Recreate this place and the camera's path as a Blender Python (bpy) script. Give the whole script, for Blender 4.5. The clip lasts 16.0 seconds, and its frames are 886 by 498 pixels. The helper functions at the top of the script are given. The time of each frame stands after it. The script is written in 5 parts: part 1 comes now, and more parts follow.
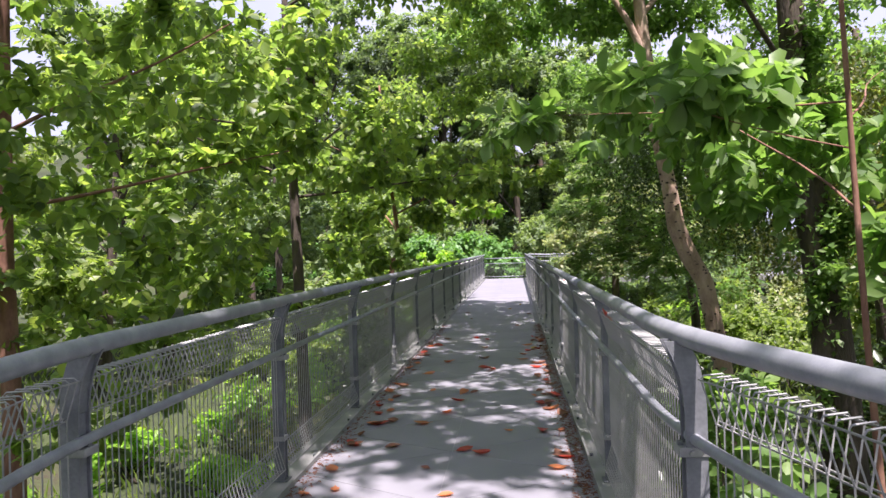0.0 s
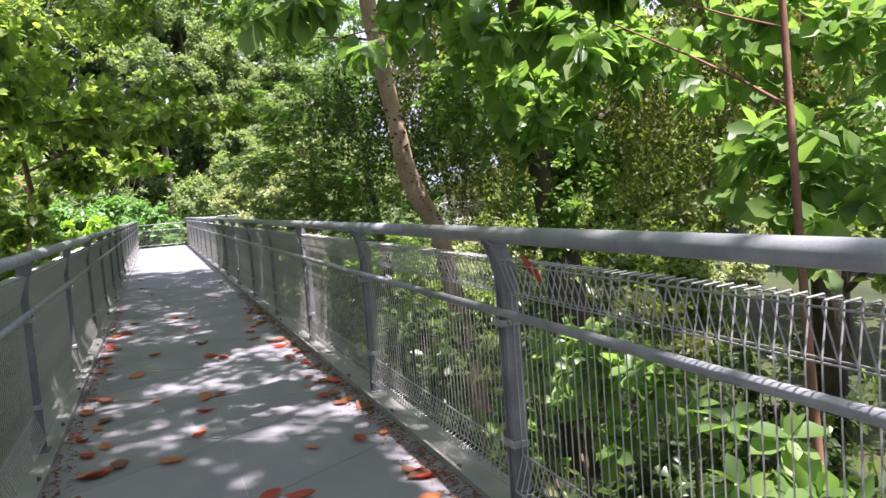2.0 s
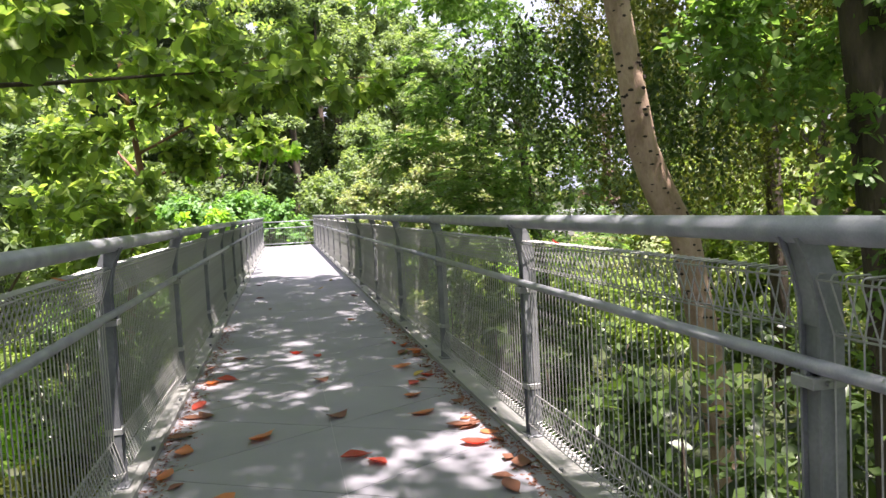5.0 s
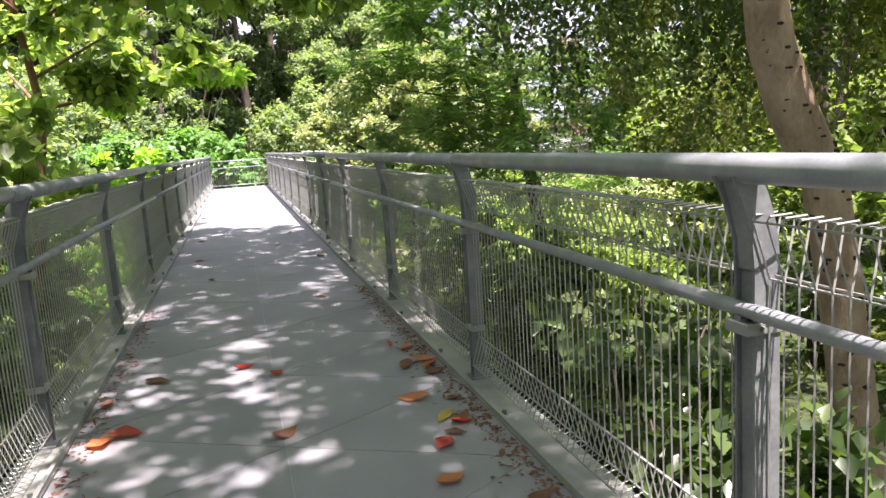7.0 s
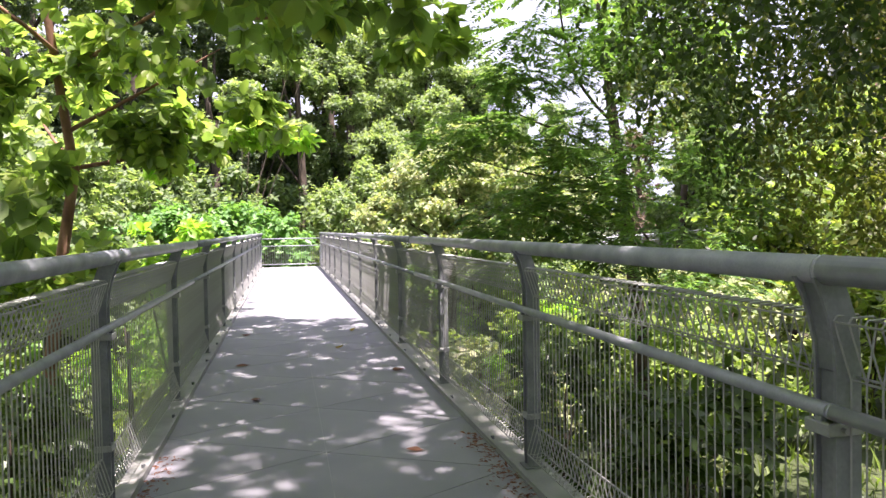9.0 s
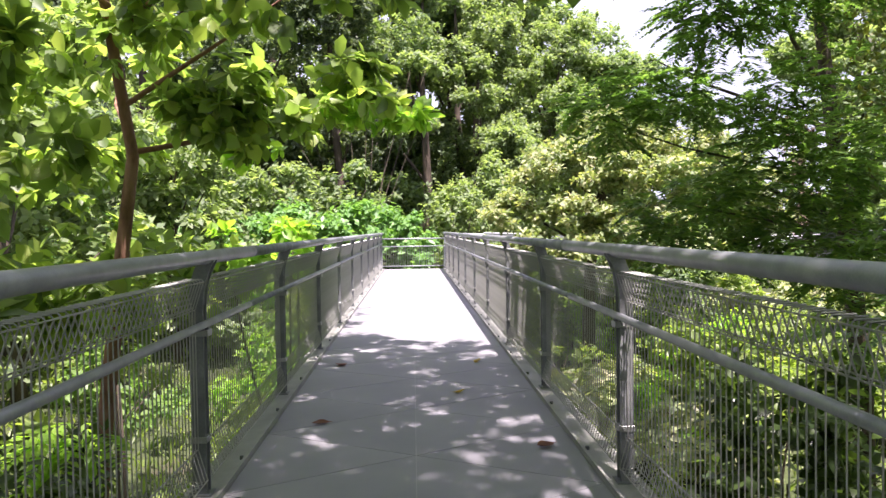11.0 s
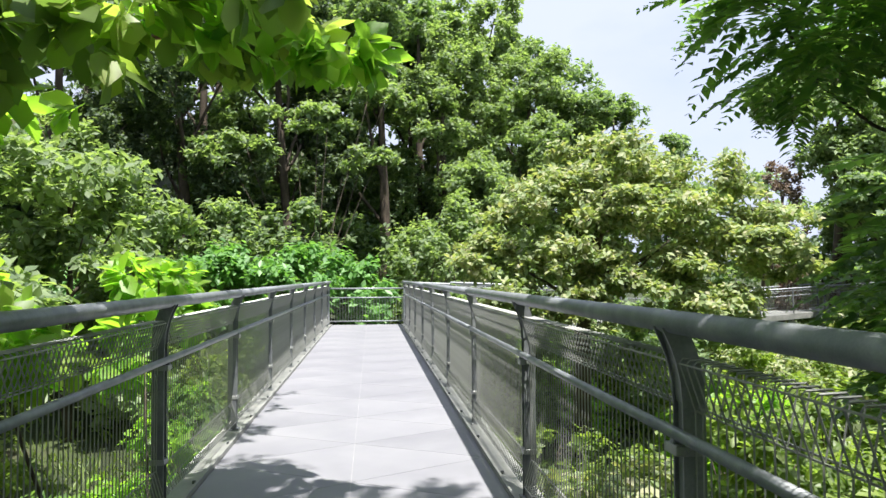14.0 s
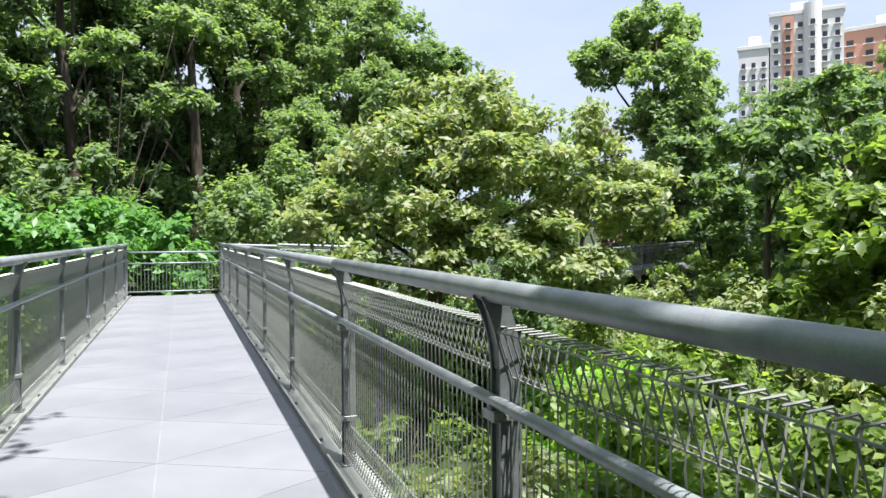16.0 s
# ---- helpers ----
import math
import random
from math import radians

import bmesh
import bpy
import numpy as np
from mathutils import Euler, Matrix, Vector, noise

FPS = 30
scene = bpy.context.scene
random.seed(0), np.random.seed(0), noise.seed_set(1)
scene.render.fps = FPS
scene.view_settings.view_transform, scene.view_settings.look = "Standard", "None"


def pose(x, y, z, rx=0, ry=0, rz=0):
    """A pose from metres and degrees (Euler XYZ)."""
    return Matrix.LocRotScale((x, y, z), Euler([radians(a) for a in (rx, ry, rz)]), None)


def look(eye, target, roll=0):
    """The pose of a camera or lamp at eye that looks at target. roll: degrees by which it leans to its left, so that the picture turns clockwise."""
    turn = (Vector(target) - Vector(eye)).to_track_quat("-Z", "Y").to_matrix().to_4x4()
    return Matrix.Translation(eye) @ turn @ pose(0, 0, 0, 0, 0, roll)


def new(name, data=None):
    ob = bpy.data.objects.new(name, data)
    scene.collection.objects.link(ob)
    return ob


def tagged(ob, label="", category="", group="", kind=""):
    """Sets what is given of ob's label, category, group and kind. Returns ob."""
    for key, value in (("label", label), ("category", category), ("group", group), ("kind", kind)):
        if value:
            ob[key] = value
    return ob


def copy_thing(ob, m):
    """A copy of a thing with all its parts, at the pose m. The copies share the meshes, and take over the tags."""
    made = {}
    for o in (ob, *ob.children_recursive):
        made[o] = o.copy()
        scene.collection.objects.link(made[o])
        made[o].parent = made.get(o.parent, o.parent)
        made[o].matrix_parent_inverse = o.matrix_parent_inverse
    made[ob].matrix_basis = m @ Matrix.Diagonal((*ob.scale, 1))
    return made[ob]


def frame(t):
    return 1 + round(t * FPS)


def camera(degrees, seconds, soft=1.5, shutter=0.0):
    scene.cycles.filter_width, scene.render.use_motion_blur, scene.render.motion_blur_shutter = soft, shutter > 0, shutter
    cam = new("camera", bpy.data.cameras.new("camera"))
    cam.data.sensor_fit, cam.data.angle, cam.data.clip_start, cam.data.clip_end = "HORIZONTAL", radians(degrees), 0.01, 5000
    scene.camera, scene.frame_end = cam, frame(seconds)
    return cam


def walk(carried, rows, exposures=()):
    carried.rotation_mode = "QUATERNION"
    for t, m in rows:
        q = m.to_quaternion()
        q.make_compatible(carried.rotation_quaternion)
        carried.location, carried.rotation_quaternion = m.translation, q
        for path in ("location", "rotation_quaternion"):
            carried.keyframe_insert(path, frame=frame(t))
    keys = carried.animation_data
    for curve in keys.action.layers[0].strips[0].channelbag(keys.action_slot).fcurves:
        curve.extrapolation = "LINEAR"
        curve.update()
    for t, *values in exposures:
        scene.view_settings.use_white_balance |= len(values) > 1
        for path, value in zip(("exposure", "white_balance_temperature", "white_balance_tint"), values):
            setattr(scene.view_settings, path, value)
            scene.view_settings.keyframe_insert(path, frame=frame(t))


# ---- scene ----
cam = camera(63.3, 16.0, 1.5, 0.0)
PATH = [
    (0.0, pose(0.552, 2.188, 1.628, 90.11, 1.74, 5.70)),
    (0.5, pose(0.200, 2.703, 1.591, 89.54, 2.34, 0.38)),
    (1.0, pose(-0.037, 3.185, 1.573, 88.19, 3.37, -5.35)),
    (1.5, pose(-0.225, 3.699, 1.557, 87.61, 4.20, -10.97)),
    (2.0, pose(-0.308, 4.250, 1.505, 85.58, 4.51, -21.94)),
    (2.5, pose(-0.386, 4.858, 1.468, 86.00, 2.21, -17.51)),
    (3.0, pose(-0.352, 5.479, 1.432, 86.55, 3.18, -15.92)),
    (5.5, pose(-0.123, 8.609, 1.409, 86.50, 2.76, -12.35)),
    (6.0, pose(-0.008, 9.281, 1.401, 82.83, 3.66, -17.93)),
    (6.5, pose(-0.001, 9.932, 1.382, 80.72, 2.56, -15.55)),
    (7.0, pose(-0.085, 10.482, 1.422, 81.27, 3.84, -16.00)),
    (7.5, pose(-0.120, 11.132, 1.432, 85.61, 2.99, -11.39)),
    (8.0, pose(-0.182, 11.688, 1.438, 85.55, 2.56, -14.20)),
    (8.5, pose(-0.168, 12.247, 1.419, 85.78, 2.45, -21.90)),
    (9.0, pose(-0.227, 12.812, 1.424, 88.31, 0.98, -12.40)),
    (9.5, pose(-0.271, 13.389, 1.432, 89.61, 0.75, -7.31)),
    (10.0, pose(-0.165, 13.976, 1.432, 89.31, 0.29, -4.11)),
    (12.5, pose(0.113, 17.343, 1.434, 87.80, 1.05, -1.90)),
    (13.0, pose(0.166, 18.009, 1.464, 91.80, 0.57, -3.20)),
    (13.5, pose(0.172, 18.665, 1.461, 93.40, 0.56, -4.24)),
    (14.0, pose(0.146, 19.343, 1.449, 92.21, 0.28, -5.67)),
    (14.5, pose(0.091, 20.024, 1.438, 89.72, 1.93, -8.99)),
    (15.0, pose(0.118, 20.672, 1.437, 88.08, 1.04, -11.85)),
    (15.5, pose(0.134, 21.300, 1.441, 87.74, 1.04, -15.97)),
    (16.0, pose(0.173, 21.850, 1.479, 88.93, 0.38, -19.95)),
]
walk(cam, PATH, exposures=[(0.0, 1.42, 6100, 32), (1.0, 1.52, 6100, 32), (3.0, 1.82, 6200, 30), (5.5, 1.94, 6400, 29), (7.5, 2.08, 6400, 31), (9.0, 2.06, 6350, 33), (10.5, 1.90, 6350, 33), (12.5, 1.58, 6400, 31), (13.4, 1.38, 6200, 16), (14.0, 1.30, 6150, 13), (16.0, 1.20, 5950, 11)])

# ---- light ----
SUN = Vector((0.10, -0.34, 1.0)).normalized()
world = bpy.data.worlds.new("sky")
scene.world = world
world.use_nodes = True
wn, wl = world.node_tree.nodes, world.node_tree.links
sky = wn.new("ShaderNodeTexSky")
sky.sky_type = 'NISHITA'
sky.sun_disc = False
sky.sun_elevation = math.asin(SUN.z)
sky.sun_rotation = math.atan2(SUN.x, SUN.y)
sky.dust_density = 2.5
coord = wn.new("ShaderNodeTexCoord")
cloud = wn.new("ShaderNodeTexNoise")
cloud.inputs["Scale"].default_value = 2.2
cloud.inputs["Detail"].default_value = 7
cloud.inputs["Roughness"].default_value = 0.55
spread = wn.new("ShaderNodeMapping")
spread.inputs["Scale"].default_value = (1, 1, 2.4)
wl.new(coord.outputs["Generated"], spread.inputs["Vector"])
wl.new(spread.outputs["Vector"], cloud.inputs["Vector"])
cramp = wn.new("ShaderNodeValToRGB")
cramp.color_ramp.elements[0].position, cramp.color_ramp.elements[1].position = 0.30, 0.56
cramp.color_ramp.elements[0].color = (0.72, 0.72, 0.72, 1)
wl.new(cloud.outputs["Fac"], cramp.inputs["Fac"])
cmix = wn.new("ShaderNodeMixRGB")
cmix.inputs["Color2"].default_value = (4.1, 4.4, 5.2, 1)
wl.new(cramp.outputs["Color"], cmix.inputs["Fac"])
wl.new(sky.outputs["Color"], cmix.inputs["Color1"])
wl.new(cmix.outputs["Color"], wn["Background"].inputs["Color"])
wn["Background"].inputs["Strength"].default_value = 0.085
sun_data = bpy.data.lights.new("sun", "SUN")
sun_data.energy, sun_data.angle, sun_data.color = 5.0, radians(0.7), (1.0, 0.95, 0.84)
sun = new("sun", sun_data)
sun.matrix_world = look(SUN * 60, (0, 0, 0))


# ---- materials ----
def base_material(name):
    m = bpy.data.materials.new(name)
    m.use_nodes = True
    return m, m.node_tree.nodes, m.node_tree.links, m.node_tree.nodes["Principled BSDF"]


def ramp(nodes, colors):
    r = nodes.new("ShaderNodeValToRGB")
    els = r.color_ramp.elements
    while len(els) < len(colors):
        els.new(0.5)
    for i, c in enumerate(colors):
        els[i].position = i / (len(colors) - 1)
        els[i].color = (*c, 1)
    return r


def surface(name, colors, scale=6.0, fine=60.0, rough=0.6, metal=0.0, bump=0.2, depth=0.01, random_piece=0.0, stretch=(1, 1, 1), coat=0.0):
    """Base colour from two scales of noise, with fine relief."""
    m, n, l, p = base_material(name)
    tc = n.new("ShaderNodeTexCoord")
    mp = n.new("ShaderNodeMapping")
    mp.inputs["Scale"].default_value = stretch
    l.new(tc.outputs["Object"], mp.inputs["Vector"])
    a, b = n.new("ShaderNodeTexNoise"), n.new("ShaderNodeTexNoise")
    a.inputs["Scale"].default_value, b.inputs["Scale"].default_value = scale, fine
    a.inputs["Detail"].default_value, b.inputs["Detail"].default_value = 5, 3
    for t in (a, b):
        l.new(mp.outputs["Vector"], t.inputs["Vector"])
    mixf = n.new("ShaderNodeMath")
    mixf.operation = 'MULTIPLY_ADD'
    mixf.inputs[1].default_value, mixf.inputs[2].default_value = 0.35, -0.175
    l.new(b.outputs["Fac"], mixf.inputs[0])
    add = n.new("ShaderNodeMath")
    l.new(a.outputs["Fac"], add.inputs[0])
    l.new(mixf.outputs[0], add.inputs[1])
    last = add
    if random_piece:
        oi = n.new("ShaderNodeObjectInfo")
        sc = n.new("ShaderNodeMath")
        sc.operation = 'MULTIPLY_ADD'
        sc.inputs[1].default_value, sc.inputs[2].default_value = random_piece, -random_piece / 2
        l.new(oi.outputs["Random"], sc.inputs[0])
        last = n.new("ShaderNodeMath")
        l.new(add.outputs[0], last.inputs[0])
        l.new(sc.outputs[0], last.inputs[1])
    st = n.new("ShaderNodeMapRange")
    st.inputs["From Min"].default_value, st.inputs["From Max"].default_value = 0.28, 0.72
    l.new(last.outputs[0], st.inputs["Value"])
    r = ramp(n, colors)
    l.new(st.outputs["Result"], r.inputs["Fac"])
    l.new(r.outputs["Color"], p.inputs["Base Color"])
    rr = n.new("ShaderNodeMapRange")
    rr.inputs["To Min"].default_value, rr.inputs["To Max"].default_value = rough - 0.12, rough + 0.12
    l.new(b.outputs["Fac"], rr.inputs["Value"])
    l.new(rr.outputs["Result"], p.inputs["Roughness"])
    p.inputs["Metallic"].default_value = metal
    bp = n.new("ShaderNodeBump")
    bp.inputs["Strength"].default_value, bp.inputs["Distance"].default_value = bump, depth
    l.new(b.outputs["Fac"], bp.inputs["Height"])
    l.new(bp.outputs["Normal"], p.inputs["Normal"])
    return m


def leaf_material(name, colors, through_light=0.45, rough=0.45, tint=(1.2, 1.3, 0.5)):
    """Leaves: a colour of its own for each leaf, light coming through the blade."""
    m, n, l, p = base_material(name)
    g = n.new("ShaderNodeNewGeometry")
    r = ramp(n, colors)
    l.new(g.outputs["Random Per Island"], r.inputs["Fac"])
    l.new(r.outputs["Color"], p.inputs["Base Color"])
    p.inputs["Roughness"].default_value = rough
    p.inputs["Specular IOR Level"].default_value = 0.45
    tr = n.new("ShaderNodeBsdfTranslucent")
    mul = n.new("ShaderNodeMixRGB")
    mul.blend_type = 'MULTIPLY'
    mul.inputs["Fac"].default_value = 1
    mul.inputs["Color2"].default_value = (*[2.2 * c for c in tint], 1)
    l.new(r.outputs["Color"], mul.inputs["Color1"])
    l.new(mul.outputs["Color"], tr.inputs["Color"])
    mx = n.new("ShaderNodeMixShader")
    mx.inputs["Fac"].default_value = through_light
    l.new(p.outputs["BSDF"], mx.inputs[1])
    l.new(tr.outputs["BSDF"], mx.inputs[2])
    l.new(mx.outputs["Shader"], n["Material Output"].inputs["Surface"])
    return m


def plain(name, color, rough=0.5, metal=0.0):
    m, n, l, p = base_material(name)
    p.inputs["Base Color"].default_value = (*color, 1)
    p.inputs["Roughness"].default_value, p.inputs["Metallic"].default_value = rough, metal
    return m


RAIL_PAINT = surface("rail_paint", [(0.20, 0.215, 0.235), (0.26, 0.275, 0.295), (0.33, 0.345, 0.36)], 9, 140, 0.42, 0.25, 0.10, 0.002)
POST_PAINT = surface("post_paint", [(0.095, 0.104, 0.110), (0.145, 0.156, 0.162), (0.22, 0.23, 0.235)], 5, 70, 0.5, 0.15, 0.12, 0.003, 0.2)
STRAP = surface("strap_steel", [(0.22, 0.23, 0.22), (0.34, 0.35, 0.34)], 12, 120, 0.45, 0.4, 0.1, 0.002)
WIRE = surface("wire_galvanised", [(0.24, 0.245, 0.23), (0.36, 0.365, 0.345)], 4, 50, 0.45, 0.35, 0.05, 0.001)
DECK = surface("deck_panel", [(0.172, 0.172, 0.191), (0.206, 0.206, 0.224), (0.240, 0.239, 0.255)], 1.1, 190, 0.62, 0.0, 0.25, 0.003, 0.14)
KERB = surface("kerb_paint", [(0.18, 0.185, 0.17), (0.24, 0.245, 0.23), (0.30, 0.30, 0.275)], 3, 60, 0.55, 0.1, 0.15, 0.004)
STEEL_DARK = surface("beam_paint", [(0.08, 0.09, 0.09), (0.14, 0.15, 0.15)], 2, 40, 0.6, 0.1, 0.1, 0.004)
BARK_PALE = surface("bark_pale", [(0.22, 0.145, 0.10), (0.35, 0.245, 0.175), (0.47, 0.345, 0.255)], 5, 38, 0.85, 0.0, 0.6, 0.02, stretch=(1, 1, 0.5))
BARK_KNOT = plain("bark_knot", (0.035, 0.026, 0.02), 0.9)
BARK_DARK = surface("bark_dark", [(0.035, 0.028, 0.02), (0.075, 0.058, 0.042), (0.13, 0.10, 0.075)], 4, 30, 0.9, 0.0, 0.8, 0.03, stretch=(1, 1, 0.3))
BARK_RED = surface("bark_red", [(0.12, 0.055, 0.035), (0.22, 0.11, 0.07), (0.30, 0.17, 0.11)], 6, 40, 0.85, 0.0, 0.5, 0.01, stretch=(1, 1, 0.4))
SOIL = surface("soil_grass", [(0.016, 0.021, 0.007), (0.026, 0.038, 0.010), (0.042, 0.060, 0.015), (0.04, 0.031, 0.018)], 0.35, 9, 0.9, 0.0, 0.7, 0.08)
LEAF_ALMOND = leaf_material("leaf_almond", [(0.082, 0.129, 0.039), (0.122, 0.181, 0.055), (0.176, 0.248, 0.058), (0.231, 0.280, 0.072)], 0.5, 0.45, (1.15, 1.25, 0.62))
LEAF_YOUNG = leaf_material("leaf_young", [(0.118, 0.220, 0.038), (0.177, 0.303, 0.046), (0.222, 0.331, 0.056)], 0.5)
LEAF_BROAD = leaf_material("leaf_broad", [(0.074, 0.139, 0.041), (0.112, 0.192, 0.048), (0.161, 0.243, 0.068)], 0.42, 0.45, (1.15, 1.25, 0.66))
LEAF_DROOP = leaf_material("leaf_droop", [(0.056, 0.073, 0.022), (0.095, 0.111, 0.031), (0.142, 0.154, 0.041)], 0.40)
LEAF_FEATHER = leaf_material("leaf_feather", [(0.066, 0.130, 0.046), (0.101, 0.182, 0.061), (0.156, 0.243, 0.070)], 0.45)
LEAF_YELLOW = leaf_material("leaf_yellow_green", [(0.115, 0.160, 0.070), (0.180, 0.230, 0.102), (0.265, 0.300, 0.150), (0.320, 0.305, 0.195)], 0.3, 0.58)
LEAF_FOREST = leaf_material("leaf_forest", [(0.072, 0.113, 0.063), (0.127, 0.184, 0.094), (0.201, 0.257, 0.122)], 0.4, 0.62)
# forest leaf darkened in colour to stand for deep shade
LEAF_FOREST_SHADED = leaf_material("leaf_forest_shaded", [(0.040, 0.066, 0.036), (0.070, 0.105, 0.055), (0.120, 0.160, 0.078)], 0.3, 0.62)
LEAF_OLIVE = leaf_material("leaf_olive", [(0.099, 0.144, 0.075), (0.166, 0.220, 0.110), (0.226, 0.284, 0.150)], 0.4, 0.62)
LEAF_VINE = leaf_material("leaf_vine", [(0.081, 0.175, 0.056), (0.121, 0.237, 0.074), (0.161, 0.293, 0.100)], 0.32)
LEAF_SHRUB = leaf_material("leaf_shrub", [(0.080, 0.121, 0.033), (0.133, 0.189, 0.050), (0.212, 0.266, 0.074)], 0.42)
# glossy leaves for plants under the canopy, whose shade is put into the colour
LEAF_SHADED = leaf_material("leaf_shaded", [(0.026, 0.048, 0.016), (0.045, 0.078, 0.022), (0.075, 0.120, 0.032)], 0.3, 0.35)
LEAF_DRY = leaf_material("leaf_dry", [(0.112, 0.085, 0.060), (0.173, 0.130, 0.100), (0.204, 0.160, 0.120)], 0.2, 0.8, (1, 0.9, 0.7))
FALLEN = {
    "red": leaf_material("fallen_red", [(0.34, 0.05, 0.03), (0.46, 0.085, 0.05)], 0.25, 0.45, (1.0, 0.4, 0.3)),
    "orange": leaf_material("fallen_orange", [(0.42, 0.15, 0.06), (0.48, 0.19, 0.08)], 0.25, 0.5, (1.0, 0.6, 0.3)),
    "brown": leaf_material("fallen_brown", [(0.14, 0.06, 0.035), (0.19, 0.085, 0.045)], 0.15, 0.65, (1.0, 0.6, 0.4)),
    "yellow": leaf_material("fallen_yellow", [(0.40, 0.30, 0.05), (0.30, 0.26, 0.05)], 0.25, 0.5, (1.0, 0.8, 0.3)),
}
WALL_WHITE = surface("tower_white", [(0.62, 0.60, 0.58), (0.74, 0.72, 0.70)], 0.15, 3, 0.8, 0, 0.1, 0.01)
WALL_PINK = surface("tower_pink", [(0.50, 0.27, 0.19), (0.58, 0.33, 0.24)], 0.15, 3, 0.8, 0, 0.1, 0.01)
GLASS_DARK = plain("window_glass", (0.03, 0.035, 0.045), 0.12)


# ---- helpers ----
def finish(name, bm, material, smooth=False):
    me = bpy.data.meshes.new(name)
    bm.to_mesh(me)
    bm.free()
    me.materials.append(material)
    if smooth:
        me.polygons.foreach_set("use_smooth", [True] * len(me.polygons))
    return me


def part(name, data, parent, label="", m=None):
    ob = new(name, data)
    ob.parent = parent
    if m is not None:
        ob.matrix_basis = m
    if label:
        tagged(ob, label)
    return ob


def box(bm, x0, x1, y0, y1, z0, z1, bevel=0.0):
    r = bmesh.ops.create_cube(bm, size=1, matrix=Matrix.Translation(((x0 + x1) / 2, (y0 + y1) / 2, (z0 + z1) / 2)) @ Matrix.Diagonal((x1 - x0, y1 - y0, z1 - z0, 1)))
    if bevel:
        edges = list({e for v in r["verts"] for e in v.link_edges})
        bmesh.ops.bevel(bm, geom=edges, offset=bevel, segments=1, affect='EDGES')


def tube(bm, points, radii, sides=8, cap=True):
    """A round bar along points."""
    pts = [Vector(p) for p in points]
    if not hasattr(radii, "__len__"):
        radii = [radii] * len(pts)
    rings, up = [], None
    for i, p in enumerate(pts):
        d = (pts[min(i + 1, len(pts) - 1)] - pts[max(i - 1, 0)]).normalized()
        if up is None:
            up = d.orthogonal().normalized()
        up = (up - d * up.dot(d))
        up = up.normalized() if up.length > 1e-5 else d.orthogonal().normalized()
        side = d.cross(up)
        rings.append([bm.verts.new(p + (up * math.cos(2 * math.pi * k / sides) + side * math.sin(2 * math.pi * k / sides)) * radii[i]) for k in range(sides)])
    for a, b in zip(rings, rings[1:]):
        for k in range(sides):
            bm.faces.new((a[k], a[(k + 1) % sides], b[(k + 1) % sides], b[k]))
    if cap:
        bm.faces.new(rings[0][::-1])
        bm.faces.new(rings[-1])


def plate(bm, outline, y0, y1):
    """An outline in x and z, extruded along y."""
    a = [bm.verts.new((x, y0, z)) for x, z in outline]
    b = [bm.verts.new((x, y1, z)) for x, z in outline]
    bm.faces.new(a)
    bm.faces.new(b[::-1])
    n = len(outline)
    for i in range(n):
        bm.faces.new((a[i], b[i], b[(i + 1) % n], a[(i + 1) % n]))
    bmesh.ops.recalc_face_normals(bm, faces=bm.faces)


def quick_mesh(name, verts, faces, material):
    """A mesh from arrays of corners and of three- or four-cornered faces."""
    me = bpy.data.meshes.new(name)
    n, k = faces.shape
    me.vertices.add(len(verts))
    me.vertices.foreach_set("co", verts.astype(np.float32).ravel())
    me.loops.add(n * k)
    me.loops.foreach_set("vertex_index", faces.astype(np.int32).ravel())
    me.polygons.add(n)
    me.polygons.foreach_set("loop_start", np.arange(0, n * k, k, dtype=np.int32))
    me.materials.append(material)
    me.update(calc_edges=True)
    return me


# blades: corners as (across, along, up), with length 1
BLADES = {
    "kite": (np.array([(0, 0, 0), (-0.5, 0.5, 0.06), (0, 1, -0.06), (0.5, 0.5, 0.06)]), np.array([(0, 1, 2), (0, 2, 3)])),
    "oval": (np.array([(0, 0, 0), (-0.34, 0.3, 0.07), (-0.42, 0.68, 0.03), (0, 1, -0.12), (0.42, 0.68, 0.03), (0.34, 0.3, 0.07), (0, 0.5, -0.04)]),
             np.array([(0, 1, 6), (1, 2, 6), (2, 3, 6), (3, 4, 6), (4, 5, 6), (5, 0, 6)])),
    "lance": (np.array([(0, 0, 0), (-0.5, 0.4, 0.05), (0, 1, -0.14), (0.5, 0.4, 0.05), (0, 0.45, -0.03)]), np.array([(0, 1, 4), (1, 2, 4), (2, 3, 4), (3, 0, 4)])),
}
RNG = np.random.default_rng(7)


def unit(v):
    return v / np.maximum(np.linalg.norm(v, axis=-1, keepdims=True), 1e-9)


def leaf_cloud(name, base, along, normal, length, width, blade, material):
    """One mesh of leaves: each has a foot, a direction, an upper side, a length and a width."""
    verts, faces = BLADES[blade]
    along = unit(along)
    across = unit(np.cross(along, normal))
    up = np.cross(across, along)
    n, k = len(base), len(verts)
    co = (base[:, None] + across[:, None] * (verts[None, :, 0:1] * width[:, None, None]) + along[:, None] * (verts[None, :, 1:2] * length[:, None, None])
          + up[:, None] * (verts[None, :, 2:3] * length[:, None, None]))
    fs = (faces[None] + (np.arange(n) * k)[:, None, None]).reshape(-1, 3)
    return quick_mesh(name, co.reshape(-1, 3), fs, material)


